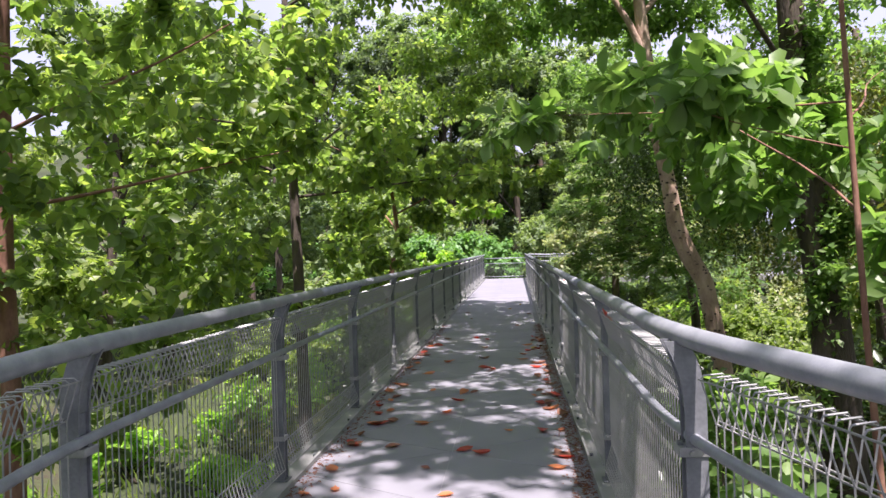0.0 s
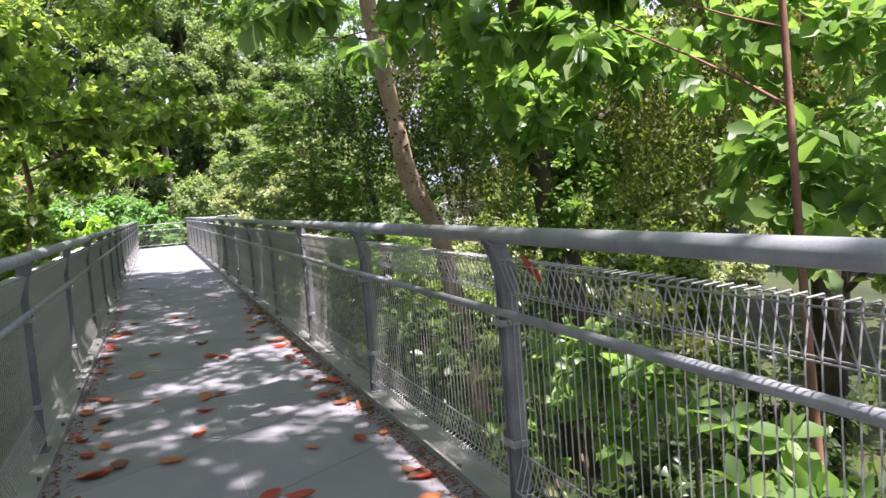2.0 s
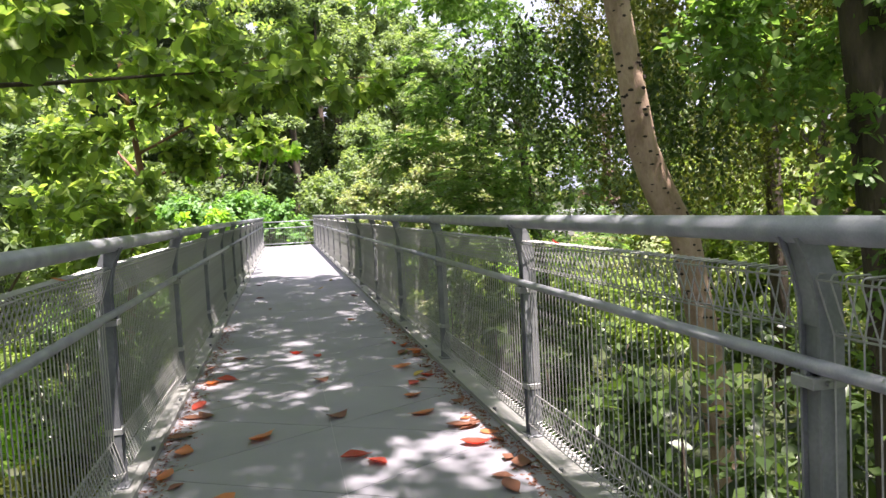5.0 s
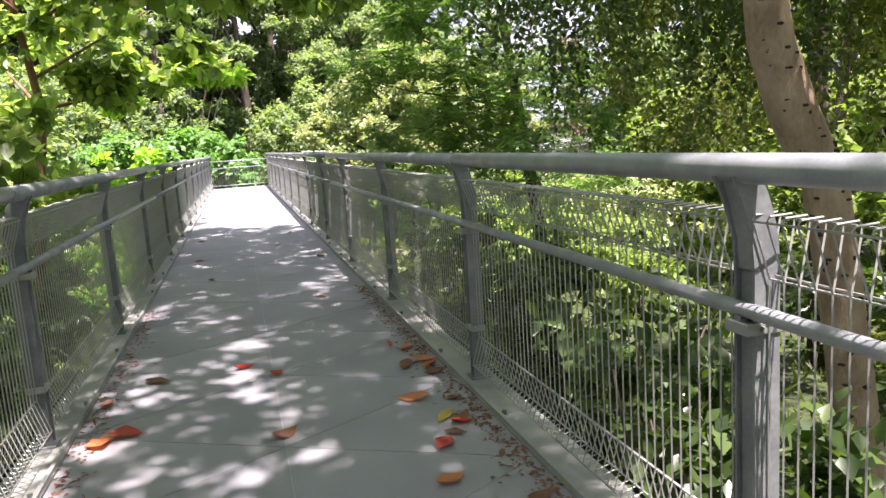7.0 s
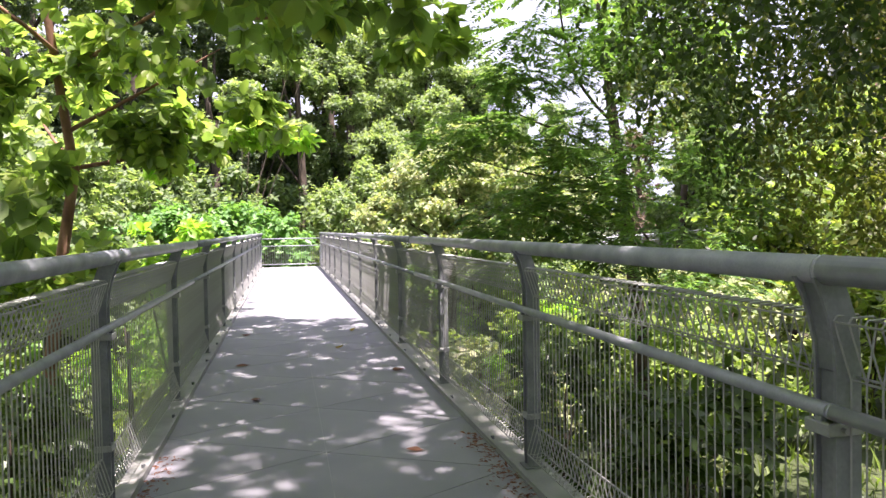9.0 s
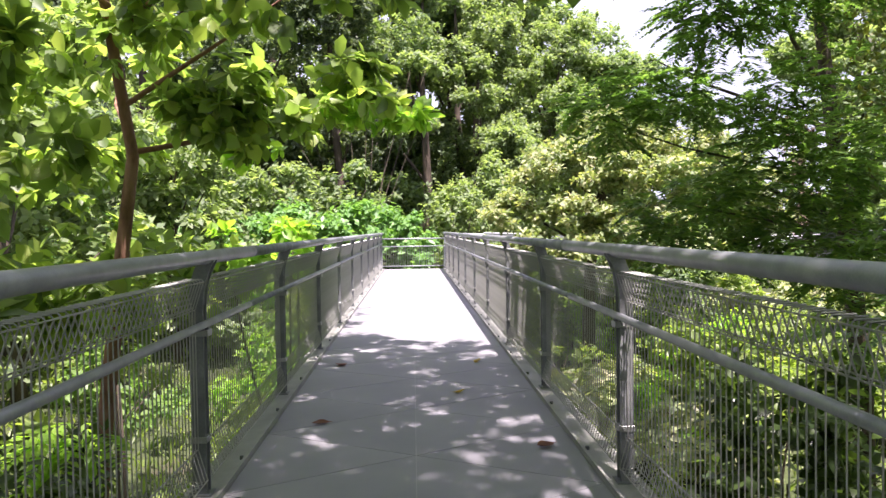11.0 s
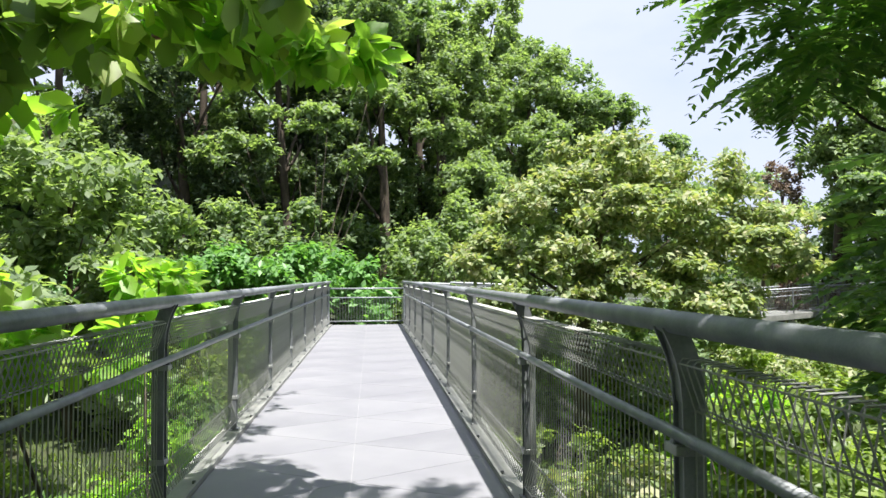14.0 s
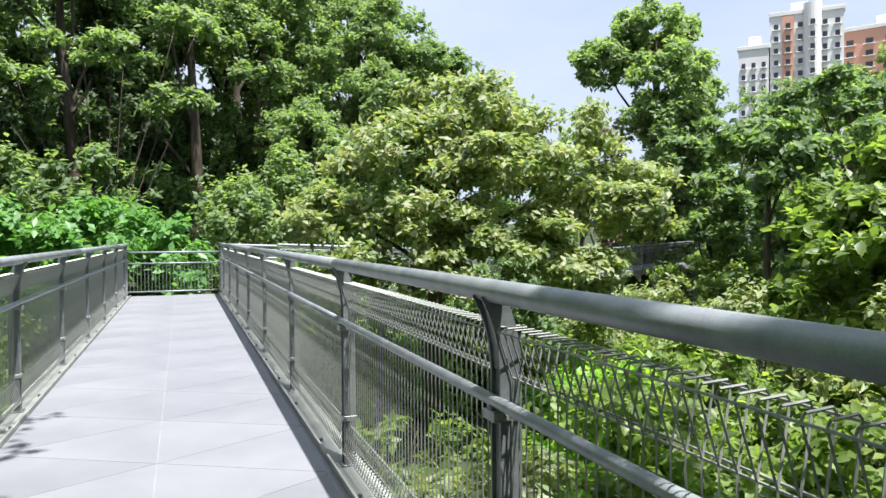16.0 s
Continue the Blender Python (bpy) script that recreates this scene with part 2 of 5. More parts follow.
def clumps(blobs, per_area=1.0):
    """Twig feet and outward directions in uneven clumps that fill ellipsoids (x, y, z, rx, ry, rz, twigs)."""
    feet, outs = [], []
    for x, y, z, rx, ry, rz, count in blobs:
        c, r = np.array((x, y, z)), np.array((rx, ry, rz))
        subs = max(4, int(count ** 0.5 * 1.1))
        d = unit(RNG.normal(size=(subs, 3)))
        centre = d * (RNG.uniform(0.25, 1.0, (subs, 1)) ** 0.5)
        size = RNG.uniform(0.16, 0.42, subs)
        pick = RNG.choice(subs, count, p=size ** 2 / (size ** 2).sum())
        off = unit(RNG.normal(size=(count, 3))) * RNG.uniform(0.1, 1, (count, 1)) ** 0.6 * size[pick][:, None]
        p = centre[pick] + off
        feet.append(c + p * r)
        outs.append(unit(p * 0.7 + unit(off) * 0.8))
    return np.concatenate(feet), np.concatenate(outs)


def crown_mesh(name, blobs, style, size, material):
    """Leaves on twigs. style: rosette, pairs (along a twig), feather, string (hanging), tuft."""
    feet, outs = clumps(blobs)
    n = len(feet)
    up = np.array((0, 0, 1.0))
    if style == "feather":
        k = 22
        d = unit(outs * (1, 1, 0.35) + RNG.normal(0, 0.35, (n, 3)) * (1, 1, 0.3) + (0, 0, -0.12))
        side = unit(np.cross(d, up))
        s = np.linspace(0.1, 1, k // 2)
        s = np.repeat(s, 2)
        sign = np.tile((-1.0, 1.0), k // 2)
        ln = size * RNG.uniform(0.75, 1.25, n)
        base = feet[:, None] + d[:, None] * (s[None, :, None] * ln[:, None, None]) + up * (-0.22 * s[None, :, None] ** 2 * ln[:, None, None])
        along = side[:, None] * sign[None, :, None] + d[:, None] * 0.45 + RNG.normal(0, 0.1, (n, k, 3)) + (0, 0, -0.15)
        normal = np.broadcast_to(up, (n, k, 3)) + RNG.normal(0, 0.25, (n, k, 3))
        length = (ln[:, None] * 0.30 * np.sin(np.pi * (0.18 + 0.72 * s))[None]) * RNG.uniform(0.85, 1.15, (n, k))
        width = length * 0.42
        blade = "kite"
    elif style == "string":
        k = 22
        s = np.linspace(0, 1, k)
        ln = size * RNG.uniform(8, 19, n)
        sway = RNG.normal(0, 0.16, (n, 1, 3)) * (1, 1, 0)
        base = feet[:, None] + (up * -1 + sway) * (s[None, :, None] * ln[:, None, None]) + RNG.normal(0, 0.02, (n, k, 3))
        along = RNG.normal(0, 1, (n, k, 3)) * (1, 1, 0.3) + (0, 0, -0.9)
        normal = RNG.normal(0, 0.6, (n, k, 3)) + outs[:, None]
        length = size * RNG.uniform(0.6, 1.25, (n, k))
        width = length * 0.55
        blade = "kite"
    else:
        k = {"rosette": 9, "pairs": 9, "tuft": 7}[style]
        d = unit(outs + RNG.normal(0, 0.3, (n, 3)))
        a1 = unit(np.cross(d, RNG.normal(size=(n, 3))))
        a2 = np.cross(d, a1)
        if style == "rosette":
            s, lean = np.linspace(0.0, 0.5, k), 0.55
        elif style == "pairs":
            s, lean = np.linspace(-1.6, 0.8, k), 0.75
        else:
            s, lean = RNG.uniform(-0.9, 0.6, k), 0.3
        ang = np.arange(k) * 2.4 + RNG.uniform(0, 6, (n, 1))
        radial = a1[:, None] * np.cos(ang)[..., None] + a2[:, None] * np.sin(ang)[..., None]
        length = size * RNG.uniform(0.6, 1.3, (n, k))
        base = feet[:, None] + d[:, None] * (s[None, :, None] * size)
        along = radial + d[:, None] * lean + RNG.normal(0, 0.2, (n, k, 3)) + (0, 0, -0.28)
        if style == "tuft":
            along = along * (1, 1, 0.7)
        normal = np.broadcast_to(up, (n, k, 3)) * 1.0 + d[:, None] * 0.5 + RNG.normal(0, 0.42, (n, k, 3))
        width = length * {"rosette": 0.70, "pairs": 0.62, "tuft": 0.55}[style]
        blade = "kite" if style == "pairs" and size < 0.155 else {"rosette": "oval", "pairs": "lance", "tuft": "kite"}[style]
    return leaf_cloud(name, base.reshape(-1, 3), along.reshape(-1, 3), normal.reshape(-1, 3), length.ravel(), width.ravel(), blade, material)


def bend(a, b, steps, wobble, seed):
    """Points from a to b with a slow, uneven sway."""
    rnd = random.Random(seed)
    a, b = Vector(a), Vector(b)
    w1, w2 = Vector((rnd.uniform(-1, 1), rnd.uniform(-1, 1), 0)), Vector((rnd.uniform(-1, 1), rnd.uniform(-1, 1), 0))
    return [a.lerp(b, i / steps) + (w1 * math.sin(math.pi * i / steps) + w2 * math.sin(2 * math.pi * i / steps) * 0.5) * wobble for i in range(steps + 1)]


def tree(name, label, trunk, radii, limbs, crowns, bark, category="tree", sides=10):
    """A tree: a tapered trunk along points, limbs as (from, to, radius), crowns as (blobs, style, size, material)."""
    foot = Vector(trunk[0])
    root = tagged(new(name), label, category)
    root.location = foot
    inv = Matrix.Translation(-foot)
    bm = bmesh.new()
    tube(bm, trunk, radii, sides)
    for v in bm.verts:
        v.co += noise.noise_vector(v.co * 2.5) * min(0.04, radii[0] * 0.18)
    bm.transform(inv)
    part("trunk", finish("trunk", bm, bark, True), root)
    for i, (a, b, r) in enumerate(limbs):
        bm = bmesh.new()
        pts = bend(a, b, 6, (Vector(b) - Vector(a)).length * 0.07, i + 11)
        tube(bm, pts, [r * (1 - 0.75 * j / 6) for j in range(7)], 6)
        bm.transform(inv)
        part("limb", finish("limb", bm, bark, True), root)
    for blobs, style, size, material in crowns:
        me = crown_mesh("crown", blobs, style, size, material)
        me.transform(inv)
        part("crown", me, root)
    return root


def shrub(name, label, blobs, style, size, material, category="shrub", stems=5, foot=None):
    x, y, z, rx, ry, rz, _ = blobs[0]
    foot = Vector(foot or (x, y, ground_z(x, y) - 0.05))
    root = tagged(new(name), label, category)
    root.location = foot
    bm = bmesh.new()
    rnd = random.Random(int(x * 17 + y * 31))
    for i in range(stems):
        bx, by, bz, brx, bry, brz, _ = blobs[i % len(blobs)]
        top = (bx + rnd.uniform(-0.5, 0.5) * brx, by + rnd.uniform(-0.5, 0.5) * bry, bz + rnd.uniform(0, 0.5) * brz)
        pts = bend(foot + Vector((rnd.uniform(-0.1, 0.1), rnd.uniform(-0.1, 0.1), 0)), top, 5, 0.12, i + int(x * 7))
        tube(bm, pts, [0.03 * (1 - 0.14 * j) for j in range(6)], 5)
    bm.transform(Matrix.Translation(-foot))
    part("stem", finish("stem", bm, BARK_DARK, True), root)
    me = crown_mesh("foliage", blobs, style, size, material)
    me.transform(Matrix.Translation(-foot))
    part("foliage", me, root)
    return root


# ---- ground ----
def smooth(a, b, x):
    s = min(1, max(0, (x - a) / (b - a)))
    return s * s * (3 - 2 * s)


def ground_z(x, y):
    z = -3.1 + 0.5 * math.sin(x * 0.23 + 1) * math.sin(y * 0.19) + 0.018 * max(0, abs(x) - 4) ** 1.2
    z += 3.0 * smooth(38, 47, y) * smooth(9, -2, x)
    z += 13.0 * smooth(49, 84, y) * smooth(26, 4, x)
    z += 4.0 * smooth(30, 70, x) * smooth(10, 60, y)
    z += 1.6 * smooth(-6, -22, x)
    return z


def build_ground():
    xs = np.concatenate([[-2500, -900, -300, -140, -90], np.arange(-60, 81, 2.0), [100, 150, 300, 900, 2500]])
    ys = np.concatenate([[-2500, -900, -300, -120, -60], np.arange(-30, 111, 2.0), [140, 200, 400, 1000, 2500]])
    verts = np.array([(x, y, ground_z(min(max(x, -60), 80), min(max(y, -30), 110)) + 0.12 * noise.noise((x * 0.7, y * 0.7, 0))) for y in ys for x in xs])
    w = len(xs)
    faces = np.array([(j * w + i, j * w + i + 1, (j + 1) * w + i + 1, (j + 1) * w + i) for j in range(len(ys) - 1) for i in range(w - 1)])
    tagged(new("ground", quick_mesh("ground", verts, faces, SOIL)), "leafy green and brown forest floor", "ground", kind="structure")


build_ground()

# ---- footbridge ----
END_Y = 41.5
EDGE, RAIL_X, RAIL_Z, MID_X, MID_Z, POST_X = 1.05, 1.105, 1.301, 1.128, 0.937, 1.168
LEDGE_Z = 0.012
POST_YS = [14.41 + 2.396 * k for k in range(-4, 12)]
BEND_Y, TURN = 4.66, 14.0
# the stretch before the bend, in its own axes: origin at the bend, +y ahead
BACK = Matrix.Translation((0, BEND_Y, 0)) @ pose(0, 0, 0, 0, 0, TURN)
BACK_LEN = 10.0
HALF = math.tan(radians(TURN / 2))


def slab(name, material, x0, x1, z0, z1, label, category, bevel=0.004, parent=None):
    """A long bar of the bridge along its bend, from behind the walk to the far end."""
    bm = bmesh.new()
    rows = []
    for m, y in ((BACK, -BACK_LEN), (None, 0), (None, END_Y)):
        ring = []
        for x, z in ((x0, z0), (x1, z0), (x1, z1), (x0, z1)):
            if m is not None:
                co = m @ Vector((x, y, z))
            elif y == 0:
                co = Vector((x, BEND_Y + x * HALF, z))
            else:
                co = Vector((x, y, z))
            ring.append(bm.verts.new(co))
        rows.append(ring)
    for a, b in zip(rows, rows[1:]):
        for k in range(4):
            bm.faces.new((a[k], a[(k + 1) % 4], b[(k + 1) % 4], b[k]))
    bm.faces.new(rows[0][::-1])
    bm.faces.new(rows[-1])
    bmesh.ops.recalc_face_normals(bm, faces=bm.faces)
    ob = new(name, finish(name, bm, material))
    return tagged(ob, label, category, kind="structure")


deck = slab("deck", STEEL_DARK, -EDGE - 0.02, EDGE + 0.02, -0.10, -0.016, "grey footbridge deck of triangular panels in two rows", "bridge deck")
for sx in (-1, 1):
    a, b = sorted((sx * EDGE, sx * (EDGE + 0.215)))
    kerb = slab("kerb", KERB, a, b, -0.16, LEDGE_Z, "grey painted steel edge ledge along the deck", "kerb")
    bm = bmesh.new()
    tube(bm, [(0, 0, LEDGE_Z - 0.004), (0, 0, LEDGE_Z + 0.022)], 0.013, 6)
    nut = finish("bolt", bm, STEEL_DARK)
    for y in POST_YS:
        for d in (-0.62, 0.58):
            part("bolt", nut, kerb, m=Matrix.Translation((sx * (EDGE + 0.042), y + d, 0)))
    a, b = sorted((sx * (EDGE + 0.002), sx * (EDGE + 0.022)))
    slab("trim", KERB, a, b, LEDGE_Z, 0.034, "thin upturned steel lip on the edge ledge", "trim")
    a, b = sorted((sx * 0.7, sx * 0.86))
    slab("girder", STEEL_DARK, a, b, -0.55, -0.10, "dark steel girder under the deck", "beam")


def bent_line(x, z, y1):
    """The line of a rail that follows the bridge, rounded at the bend."""
    corner = Vector((x, BEND_Y + x * HALF, z))
    start, ahead = BACK @ Vector((x, -BACK_LEN, z)), Vector((x, y1, z))
    d0, d1 = (start - corner).normalized(), (ahead - corner).normalized()
    pts = [start]
    for i in range(9):
        s = i / 8
        p0, p2 = corner + d0 * 0.55, corner + d1 * 0.55
        pts.append(p0 * (1 - s) ** 2 + corner * 2 * s * (1 - s) + p2 * s * s)
    pts += [pts[-1].lerp(ahead, i / 12) for i in range(1, 13)]
    return pts


def rail(name, label, x, z, r, sides):
    """A rail welded up from lengths of tube, with a faint sleeve at each weld."""
    pts = bent_line(x, z, END_Y - 0.02)
    root = tagged(new(name), label, "handrail" if r > 0.03 else "rail", "rails of the footbridge")
    root.location = pts[10]
    inv = Matrix.Translation(-pts[10])
    for a, b in ((0, 10), (10, 12), (12, 14), (14, 16), (16, 18), (18, 20), (20, 21)):
        bm = bmesh.new()
        tube(bm, pts[a:b + 1], r, sides)
        bm.transform(inv)
        part("tube", finish("tube", bm, RAIL_PAINT, True), root)
        if 10 <= a < 20:
            d = (pts[b] - pts[a]).normalized()
            bm = bmesh.new()
            tube(bm, [pts[a] - d * 0.006, pts[a] + d * 0.006], r + 0.0012, sides)
            bm.transform(inv)
            part("weld", finish("weld", bm, RAIL_PAINT, True), root)


for sx in (-1, 1):
    rail("handrail", "thick round grey painted steel handrail on curved posts", sx * RAIL_X, RAIL_Z, 0.038, 16)
    rail("mid_rail", "thin round grey steel middle rail fixed to the posts", sx * MID_X, MID_Z, 0.021, 10)


def build_post():
    """A post of the right-hand railing, foot at the ledge, deck towards -x."""
    root = tagged(new("railing_post"), "dark grey steel railing post with a curved top fin", "post", "posts of the footbridge railing")
    bm = bmesh.new()
    box(bm, -0.026, 0.026, -0.029, 0.029, LEDGE_Z, 1.04, 0.003)
    part("column", finish("column", bm, POST_PAINT), root)
    # two flat plates from the ledge up, bowed inwards to the handrail
    low = LEDGE_Z + 0.004
    outer = [(0.038, low), (0.038, 1.045), (0.034, 1.11), (0.022, 1.175), (0.004, 1.23), (-0.020, RAIL_Z - 0.018)]
    inner = [(-0.104, RAIL_Z - 0.018), (-0.078, 1.23), (-0.058, 1.175), (-0.044, 1.11), (-0.038, 1.04), (-0.038, low)]
    for y in (-0.040, 0.030):
        bm = bmesh.new()
        plate(bm, outer + inner, y, y + 0.010)
        part("fin", finish("fin", bm, POST_PAINT), root, "curved steel plate that carries the handrail")
    bm = bmesh.new()
    plate(bm, [(-0.078, RAIL_Z - 0.030), (-0.046, RAIL_Z - 0.030), (-0.030, 1.20), (-0.014, 1.12), (-0.012, 1.04), (-0.030, 1.04), (-0.036, 1.12), (-0.056, 1.20)], -0.030, 0.030)
    part("stiffener", finish("stiffener", bm, POST_PAINT), root)
    for z, d in ((MID_Z - 0.045, 0.064), (0.315, 0.046)):
        bm = bmesh.new()
        box(bm, -d, 0.043, -0.045, 0.045, z - 0.017, z + 0.017, 0.003)
        part("strap", finish("strap", bm, STRAP), root, "pale galvanised strap")
    bm = bmesh.new()
    box(bm, -0.060, -0.040, -0.012, 0.012, MID_Z - 0.030, MID_Z - 0.014, 0.002)
    part("bracket", finish("bracket", bm, POST_PAINT), root)
    bm = bmesh.new()
    box(bm, -0.060, 0.060, -0.06, 0.06, LEDGE_Z - 0.002, LEDGE_Z + 0.010, 0.003)
    part("base_plate", finish("base_plate", bm, POST_PAINT), root)
    for z in (MID_Z - 0.045, 0.315):
        bm = bmesh.new()
        tube(bm, [(-0.020, -0.043, z), (-0.020, -0.058, z)], 0.008, 6)
        part("bolt", finish("bolt", bm, STRAP), root)
    return root


def wire_mesh():
    bm = bmesh.new()
    r = 0.0033
    tube(bm, [(0.010, 0.008, 0.265), (0.048, 0.009, 0.10), (0.0, 0.007, 0.088), (-0.048, 0.004, 0.10), (0, 0, 0.265), (0, 0, 1.018), (-0.050, 0.002, 1.172), (-0.038, 0.006, 1.184), (0.038, 0.020, 1.184), (0.050, 0.022, 1.172), (0.010, 0.010, 1.018)], r, 4, False)
    return finish("wire", bm, WIRE)


WIRE_MESH = wire_mesh()


def build_panel(length, name="fence_panel", step=0.05):
    """A rolled-top wire mesh panel; origin at its foot, running to +y."""
    root = tagged(new(name), "galvanised welded wire mesh panel with rolled top and bottom", "fence panel", "mesh panels of the footbridge")
    n = int(length / step)
    for i in range(n + 1):
        part("wire", WIRE_MESH, root, m=Matrix.Translation((0, (length - n * step) / 2 + i * step, 0)))
    for x, z in ((0.004, 0.265), (0.016, 0.258), (-0.048, 0.10), (0.048, 0.10), (0.004, 1.018), (0.018, 1.026), (-0.050, 1.170), (0.050, 1.170)):
        bm = bmesh.new()
        tube(bm, [(x, 0, z), (x, length, z)], 0.0036, 4)
        part("line_wire", finish("line_wire", bm, WIRE), root)
    return root


GAP = 0.046
post = build_post()
post.matrix_basis = pose(POST_X, POST_YS[0], 0)


def side_pose(sx, y, m=None):
    """Places a right-hand piece on either side; the left side is turned about the upright."""
    p = pose(sx * POST_X, y, 0, 0, 0, 0 if sx > 0 else 180)
    return p if m is None else m @ p


for sx in (-1, 1):
    for y in POST_YS:
        if (sx, y) != (1, POST_YS[0]):
            copy_thing(post, side_pose(sx, y))
    for k in range(4):
        y = -1.6 - 2.396 * k
        copy_thing(post, side_pose(sx, y, BACK))

bay = POST_YS[1] - POST_YS[0] - 2 * GAP
panel = build_panel(bay)
panel.matrix_basis = pose(POST_X, POST_YS[0] + GAP, 0)
for sx in (-1, 1):
    for y in POST_YS[:-1]:
        if (sx, y) != (1, POST_YS[0]):
            copy_thing(panel, side_pose(sx, y + GAP if sx > 0 else y + GAP + bay))
    for k in range(3):
        y = -1.6 - 2.396 * (k + 1)
        copy_thing(panel, side_pose(sx, y + GAP if sx > 0 else y + GAP + bay, BACK))
# short panels: bend to the first post, and the last post to the end
for sx in (-1, 1):
    corner_y = BEND_Y + sx * POST_X * HALF
    short = abs(POST_YS[0] - corner_y)
    back_short = 1.6 - 0.1 - (0.22 if sx > 0 else -0.12)
    p = build_panel(back_short)
    p.matrix_basis = side_pose(sx, -1.6 + GAP if sx > 0 else -1.6 + GAP + back_short, BACK)
    rest = END_Y - POST_YS[-1] - 2 * GAP
    if rest > 0.2:
        p = build_panel(rest)
        p.matrix_basis = side_pose(sx, POST_YS[-1] + GAP if sx > 0 else POST_YS[-1] + GAP + rest)
    if sx < 0 and short > 0.15:
        p = build_panel(short - GAP)
        p.matrix_basis = side_pose(sx, POST_YS[0] - GAP)


def end_fence():
    root = tagged(new("end_fence"), "low pale steel fence with upright bars at the deck end", "fence")
    root.location = (0, END_Y + 0.06, 0)
    for x in (-1.16, 1.16):
        bm = bmesh.new()
        box(bm, x - 0.03, x + 0.03, -0.03, 0.03, -0.3, 1.14, 0.004)
        part("post", finish("post", bm, RAIL_PAINT), root)
    for z, r in ((1.10, 0.026), (0.82, 0.02), (0.10, 0.02)):
        bm = bmesh.new()
        tube(bm, [(-1.16, 0, z), (1.16, 0, z)], r, 8)
        part("rail", finish("rail", bm, RAIL_PAINT, True), root)
    bm = bmesh.new()
    tube(bm, [(0, 0, 0.08), (0, 0, 0.83)], 0.006, 5)
    bar = finish("bar", bm, WIRE)
    for i in range(1, 27):
        part("bar", bar, root, m=Matrix.Translation((-1.16 + 2.32 * i / 27, 0, 0)))


end_fence()


def column(x, y):
    root = tagged(new("bridge_column"), "dark round steel column carrying the footbridge", "column", "columns of the footbridge")
    g = ground_z(x, y)
    root.location = (x, y, g)
    bm = bmesh.new()
    tube(bm, [(0, 0, -0.4), (0, 0, -0.72 - g)], 0.14, 14)
    part("shaft", finish("shaft", bm, STEEL_DARK, True), root)
    bm = bmesh.new()
    box(bm, -0.95, 0.95, -0.12, 0.12, -0.74 - g, -0.55 - g, 0.01)
    part("crosshead", finish("crosshead", bm, STEEL_DARK), root)


for y in (7.5, 16.5, 25.5, 34.5, 41.2):
    column(0, y)

# ---- trees beside the bridge ----
tree("almond_tree", "slender almond tree with round leaves and a thin brown trunk", [(-3.40, 15.2, -3.3), (-3.42, 15.2, -1), (-3.46, 15.2, 1.1), (-3.52, 15.2, 3.7), (-3.57, 15.2, 5.9), (-3.5, 15.0, 8.2)],
     [0.13, 0.11, 0.095, 0.08, 0.065, 0.03],
     [((-3.5, 15.2, 3.4), (-1.7, 13.6, 3.9), 0.035), ((-3.5, 15.2, 3.0), (-5.4, 13.6, 4.0), 0.04), ((-3.5, 15.2, 2.7), (-0.2, 17.2, 3.2), 0.03),
      ((-3.5, 15.2, 4.0), (-4.0, 11.4, 3.6), 0.035), ((-3.5, 15.2, 5.2), (-5.2, 17.0, 6.0), 0.035), ((-3.6, 15.2, 6.2), (-1.2, 14.2, 6.8), 0.03), ((-3.5, 15.0, 7.6), (-3.3, 16.8, 9.4), 0.03)],
     [([(-3.6, 14.6, 5.2, 2.4, 2.6, 1.7, 260), (-2.4, 14.0, 3.5, 1.3, 1.7, 0.6, 100), (-4.8, 12.2, 3.3, 1.7, 1.9, 1.3, 110), (-4.0, 17.6, 4.6, 2.0, 2.2, 1.8, 130),
        (-1.9, 16.0, 3.15, 1.2, 1.6, 0.4, 75), (-0.5, 16.8, 3.15, 0.9, 1.3, 0.3, 46), (0.45, 17.7, 3.05, 0.4, 0.6, 0.2, 11), (-5.6, 15.4, 2.2, 1.6, 2.6, 1.6, 120), (-4.4, 14.0, 1.0, 1.2, 1.6, 0.8, 60)], "rosette", 0.20, LEAF_ALMOND),
      # the blob at z 9.4 is unseen, put there to shade the leaves below
      ([(-0.6, 14.0, 6.9, 1.9, 2.6, 0.9, 300), (-3.3, 17.0, 9.4, 2.2, 2.4, 0.7, 300), (-1.0, 19.6, 5.8, 1.8, 2.2, 0.8, 260), (-2.2, 24.6, 6.2, 2.2, 2.4, 1.0, 90), (0.6, 18.4, 7.2, 1.6, 2.6, 0.7, 330), (-0.4, 10.6, 6.6, 1.8, 2.2, 0.8, 300)], "pairs", 0.17, LEAF_ALMOND)], BARK_DARK)
